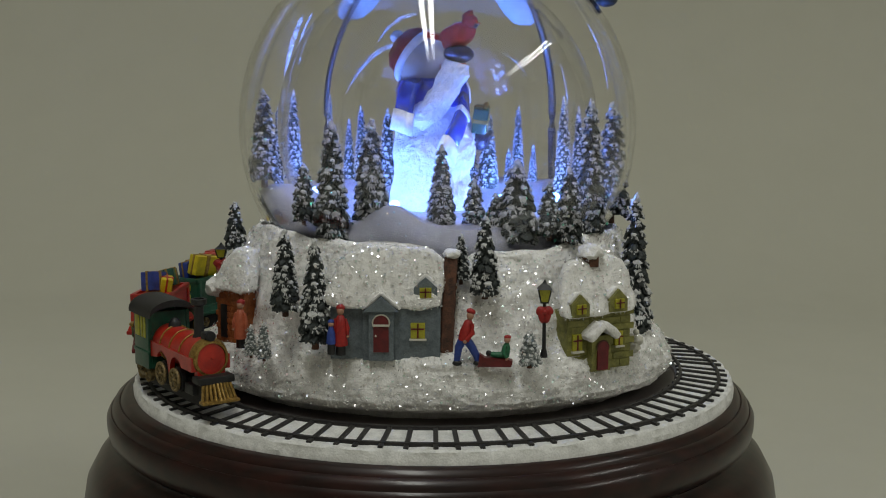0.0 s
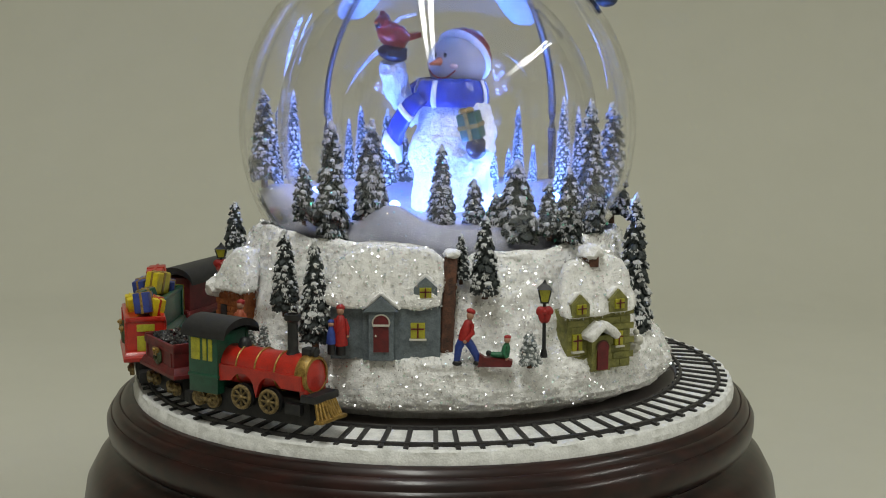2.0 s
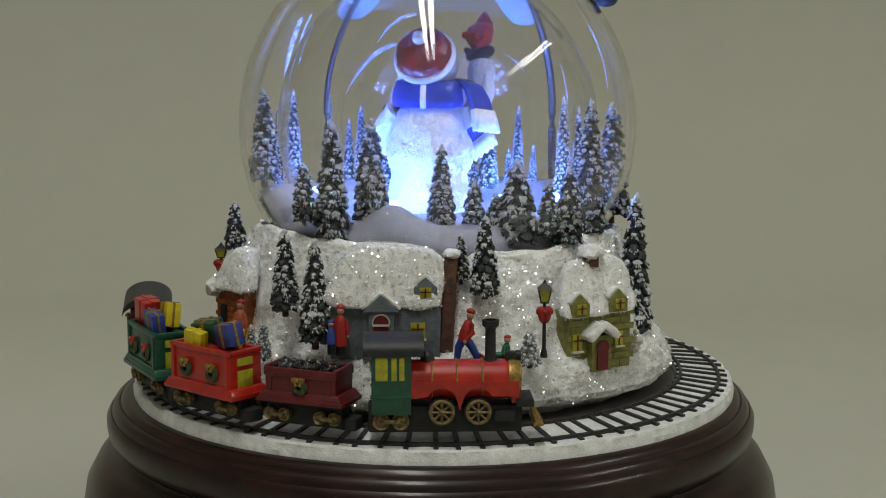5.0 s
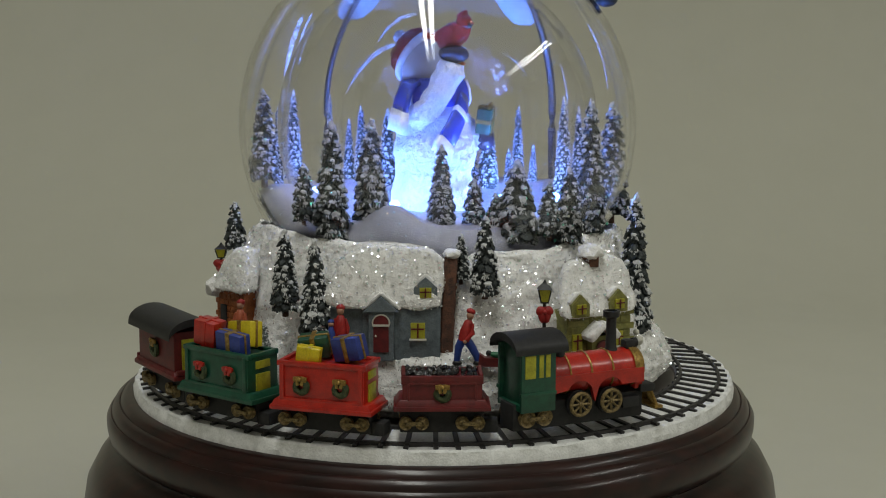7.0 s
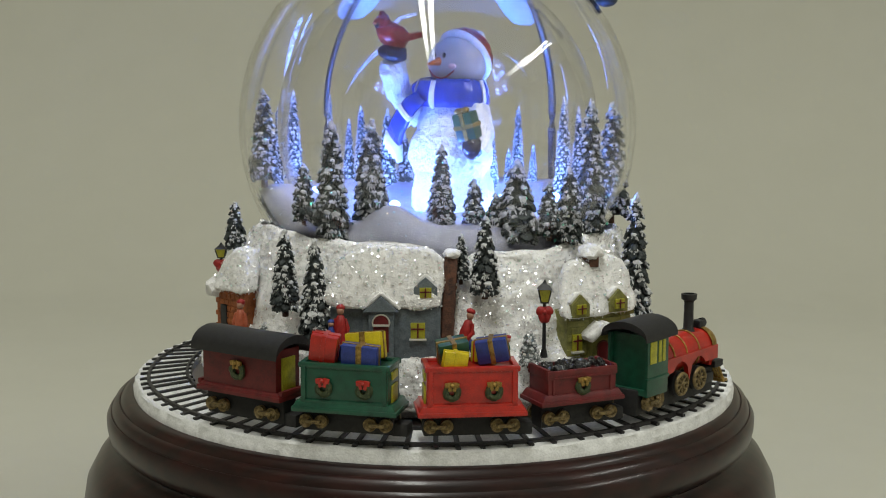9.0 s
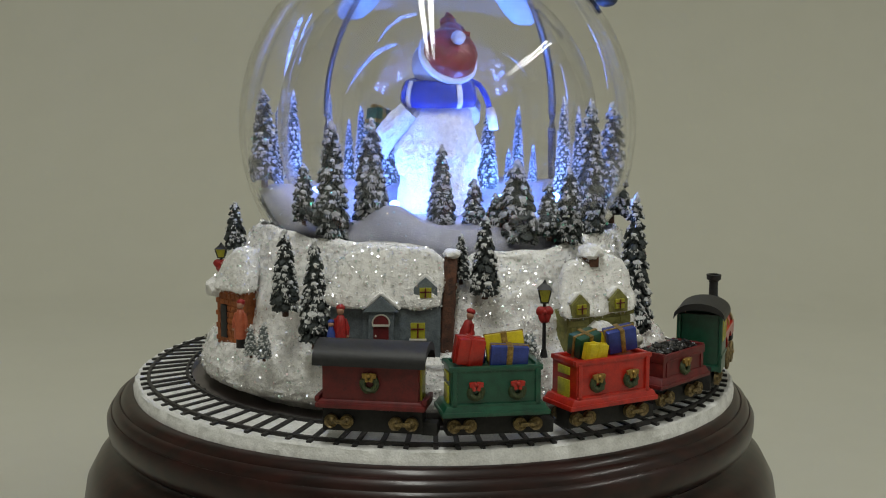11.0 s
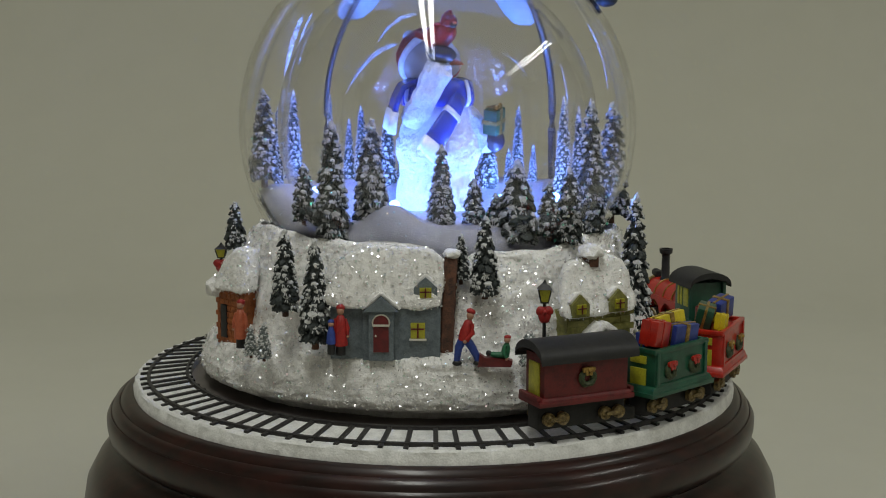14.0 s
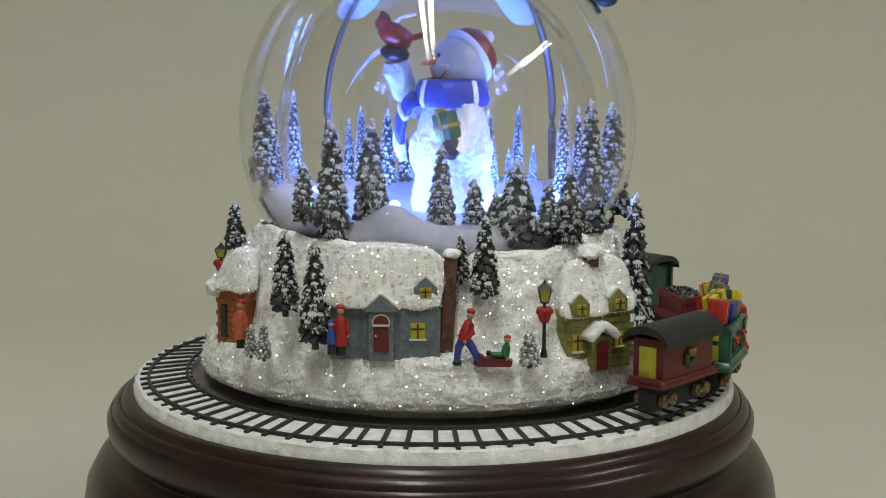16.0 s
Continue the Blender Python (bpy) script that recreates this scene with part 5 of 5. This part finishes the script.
    part("front_plate", bm, RED, boil, "red smokebox front")
    for s in (-1, 1):
        bm = nb()
        w = 0.0042
        out = [(-0.0092, 0.0052), (0.0176, 0.0052), (0.0176, 0.0014)]
        for c in (0.0075, -0.0016):
            out += [(c + 0.0040 * math.cos(a), -0.0006 + 0.0042 * math.sin(a)) for a in np.linspace(0.5, math.pi - 0.5, 9)]
            if c > 0:
                out += [(0.0029, -0.0022)]
        out += [(-0.0092, 0.0008)]
        prism(bm, out, s * w, s * (hw - 0.0002), at=(0, 0, 0.0110))
        part("splasher", bm, RED, ob, "red running board with wheel arches", smooth=False)
    # stack, dome, headlamp
    bm = nb()
    lathe(bm, [(0.0020, 0.0), (0.0014, 0.0012), (0.0013, 0.0086), (0.0021, 0.0092), (0.0022, 0.0106), (0.0015, 0.0107), (0.0014, 0.0084), (0.0002, 0.0082)], 24, at=(0.0108, 0, 0.0200))
    part("smokestack", bm, BLACK, ob, "black smokestack")
    bm = nb()
    lathe(bm, [(0.0019, 0.0), (0.0017, 0.0016), (0.0011, 0.0026), (0.0002, 0.0029)], 20, at=(-0.0050, 0, 0.0200))
    part("steam_dome", bm, BLACK, ob)
    bm = nb()
    box(bm, (0.0030, 0.0030, 0.0024), (0.0160, 0, 0.0214), bevel=0.0006)
    cone(bm, 0.0013, 0.0013, 0.0012, (0.0172, 0, 0.0216), (0, 90, 0), 16)
    part("headlamp", bm, BLACK, ob)
    # wheels
    for s in (-1, 1):
        for x in (-0.0016, 0.0075):
            bm = nb()
            torus(bm, 0.0028, 0.0005, (0, 0, 0), (90, 0, 0), 28, 8)
            ball(bm, 0.0008, sub=2)
            w = part("driving_wheel", bm, BRASS, ob, "gold spoked driving wheel")
            w.matrix_basis = pose(x, s * (hw + 0.0002), 0.0085)
            bm = nb()
            cone(bm, 0.0034, 0.0034, 0.0010, (0, s * -0.0010, 0), (90 if s > 0 else -90, 0, 0), 24)
            part("tyre", bm, BLACK, w)
            for k in range(8):
                a = math.pi / 4 * k
                bm = nb()
                tube(bm, [(0.0006 * math.cos(a), 0, 0.0006 * math.sin(a)), (0.0029 * math.cos(a), 0, 0.0029 * math.sin(a))], 0.00034, 6)
                part("spoke", bm, BRASS, w)
    bogie(ob, -0.0142, hw * 0.95, 0.0022, 0.0024)
    bm = nb()
    box(bm, (0.0052, hw * 1.75, 0.0030), (0.0142, 0, 0.0072), bevel=0.0006)
    part("cylinder_block", bm, BLACK, ob)
    # cowcatcher
    bm = nb()
    box(bm, (0.0046, 0.0104, 0.0020), (0.0192, 0, 0.0104), bevel=0.0004)
    part("buffer_beam", bm, BLACK, ob)
    for k in range(9):
        y = -0.0048 + 0.0012 * k
        bm = nb()
        tube(bm, [(0.0206, y * 0.75, 0.0104), (0.0236 - 0.25 * abs(y), y, 0.0050)], 0.00045, 6)
        part("cowcatcher_bar", bm, GOLD, ob, "gold cowcatcher bar")
    bm = nb()
    box(bm, (0.0026, 0.0108, 0.0009), (0.0226, 0, 0.0050), bevel=0.0003)
    part("cowcatcher_foot", bm, GOLD, ob)
    return ob


LOCO, TENDER, RED_CAR, GREEN_CAR, CABOOSE = locomotive(), tender(), red_wagon(), green_wagon(), caboose()


# ---- glitter on the snow ----
def glitter(name, target, count, size, seed, zlow, material, label, m=Matrix()):
    rng = np.random.default_rng(seed)
    turn = np.array(m.to_3x3())
    me = target.data
    areas = np.array([p.area for p in me.polygons])
    cen = np.array([p.center for p in me.polygons]) @ turn.T + np.array(m.translation)
    nor = np.array([p.normal for p in me.polygons]) @ turn.T
    ok = (cen[:, 2] > zlow) & (cen[:, 1] < 0.02)
    pick = rng.choice(len(areas), count, p=areas * ok / (areas * ok).sum())
    vs, fs = [], []
    for k, i in enumerate(pick):
        n = Vector(nor[i])
        n = (n + Vector(rng.normal(0, 0.6, 3))).normalized()
        n.z = abs(n.z)
        q = n.to_track_quat("Z", "Y").to_matrix()
        c = Vector(cen[i]) + Vector(rng.normal(0, 0.00025, 3)) + Vector(nor[i]) * 0.00012
        s = size * rng.choice([0.7, 0.9, 1.1, 1.4, 1.9])
        for j in range(6):
            a = math.pi / 3 * j
            vs.append(c + q @ Vector((s * math.cos(a), s * math.sin(a), 0)))
        fs.append([6 * k + j for j in range(6)])
    m2 = bpy.data.meshes.new(name)
    m2.from_pydata([tuple(v) for v in vs], [], fs)
    ob = from_mesh(name, m2, material, None, smooth=False)
    tagged(ob, label, "glitter", kind="stuff")


glitter("glitter", hill, 22000, 0.00019, 3, 0.004, FLAKE, "tiny silver glitter flakes on the snow")
glitter("glitter", bpy.data.objects["globe_snow"], 1000, 0.00020, 5, 0.046, FLAKE_TEAL, "tiny teal glitter flakes on the globe snow")

for k, o in enumerate([o for o in scene.objects if o.name.startswith("house")]):
    for c in o.children:
        if c.name.startswith("roof"):
            glitter("glitter", c, (2600, 1700, 1100)[k % 3], 0.00019, 20 + k, 0.0, FLAKE, "tiny silver glitter flakes on the snowy roof", o.matrix_basis)
for k, o in enumerate([o for o in scene.objects if o.name.startswith("fir_tree") and o.get("group") != "back trees in the globe"]):
    for c in o.children:
        if c.name.startswith("snow"):
            inside = o["group"] == "front trees in the globe"
            glitter("glitter", c, 170, 0.00020, 40 + k, 0.0, FLAKE_TEAL if inside else FLAKE, "tiny teal glitter flakes on the fir tree" if inside else "tiny silver glitter flakes on the fir tree", o.matrix_basis)


def motions():
    step = 0.5
    times = [i * step for i in range(int(SECONDS / step) + 1)]
    for car, phase, rc in ((LOCO, -146.0, 0.0834), (TENDER, -170.3, 0.0848), (RED_CAR, -189.1, 0.0876), (GREEN_CAR, -208.8, 0.0874), (CABOOSE, -228.3, 0.0861)):
        rows = []
        for t in times:
            a = phase + 11.67 * t
            rows.append((t, pose(TRACK_X + rc * math.cos(radians(a)), rc * math.sin(radians(a)), 0.0008, 0, 0, a + 90)))
        walk(car, rows)
    # the snowman turns clockwise, a little unevenly
    turn = ((0, 1.5, 3, 4.5, 7, 8.5, 10, 11.5, 13, 14, 15, 16), (67, -13, -92, -169, -299, -376.5, -457, -538, -619, -674, -729, -782.5))
    walk(SNOWMAN, [(t, pose(0.0009, 0, 0, 0, 0, float(np.interp(t, *turn)))) for t in times])


motions()
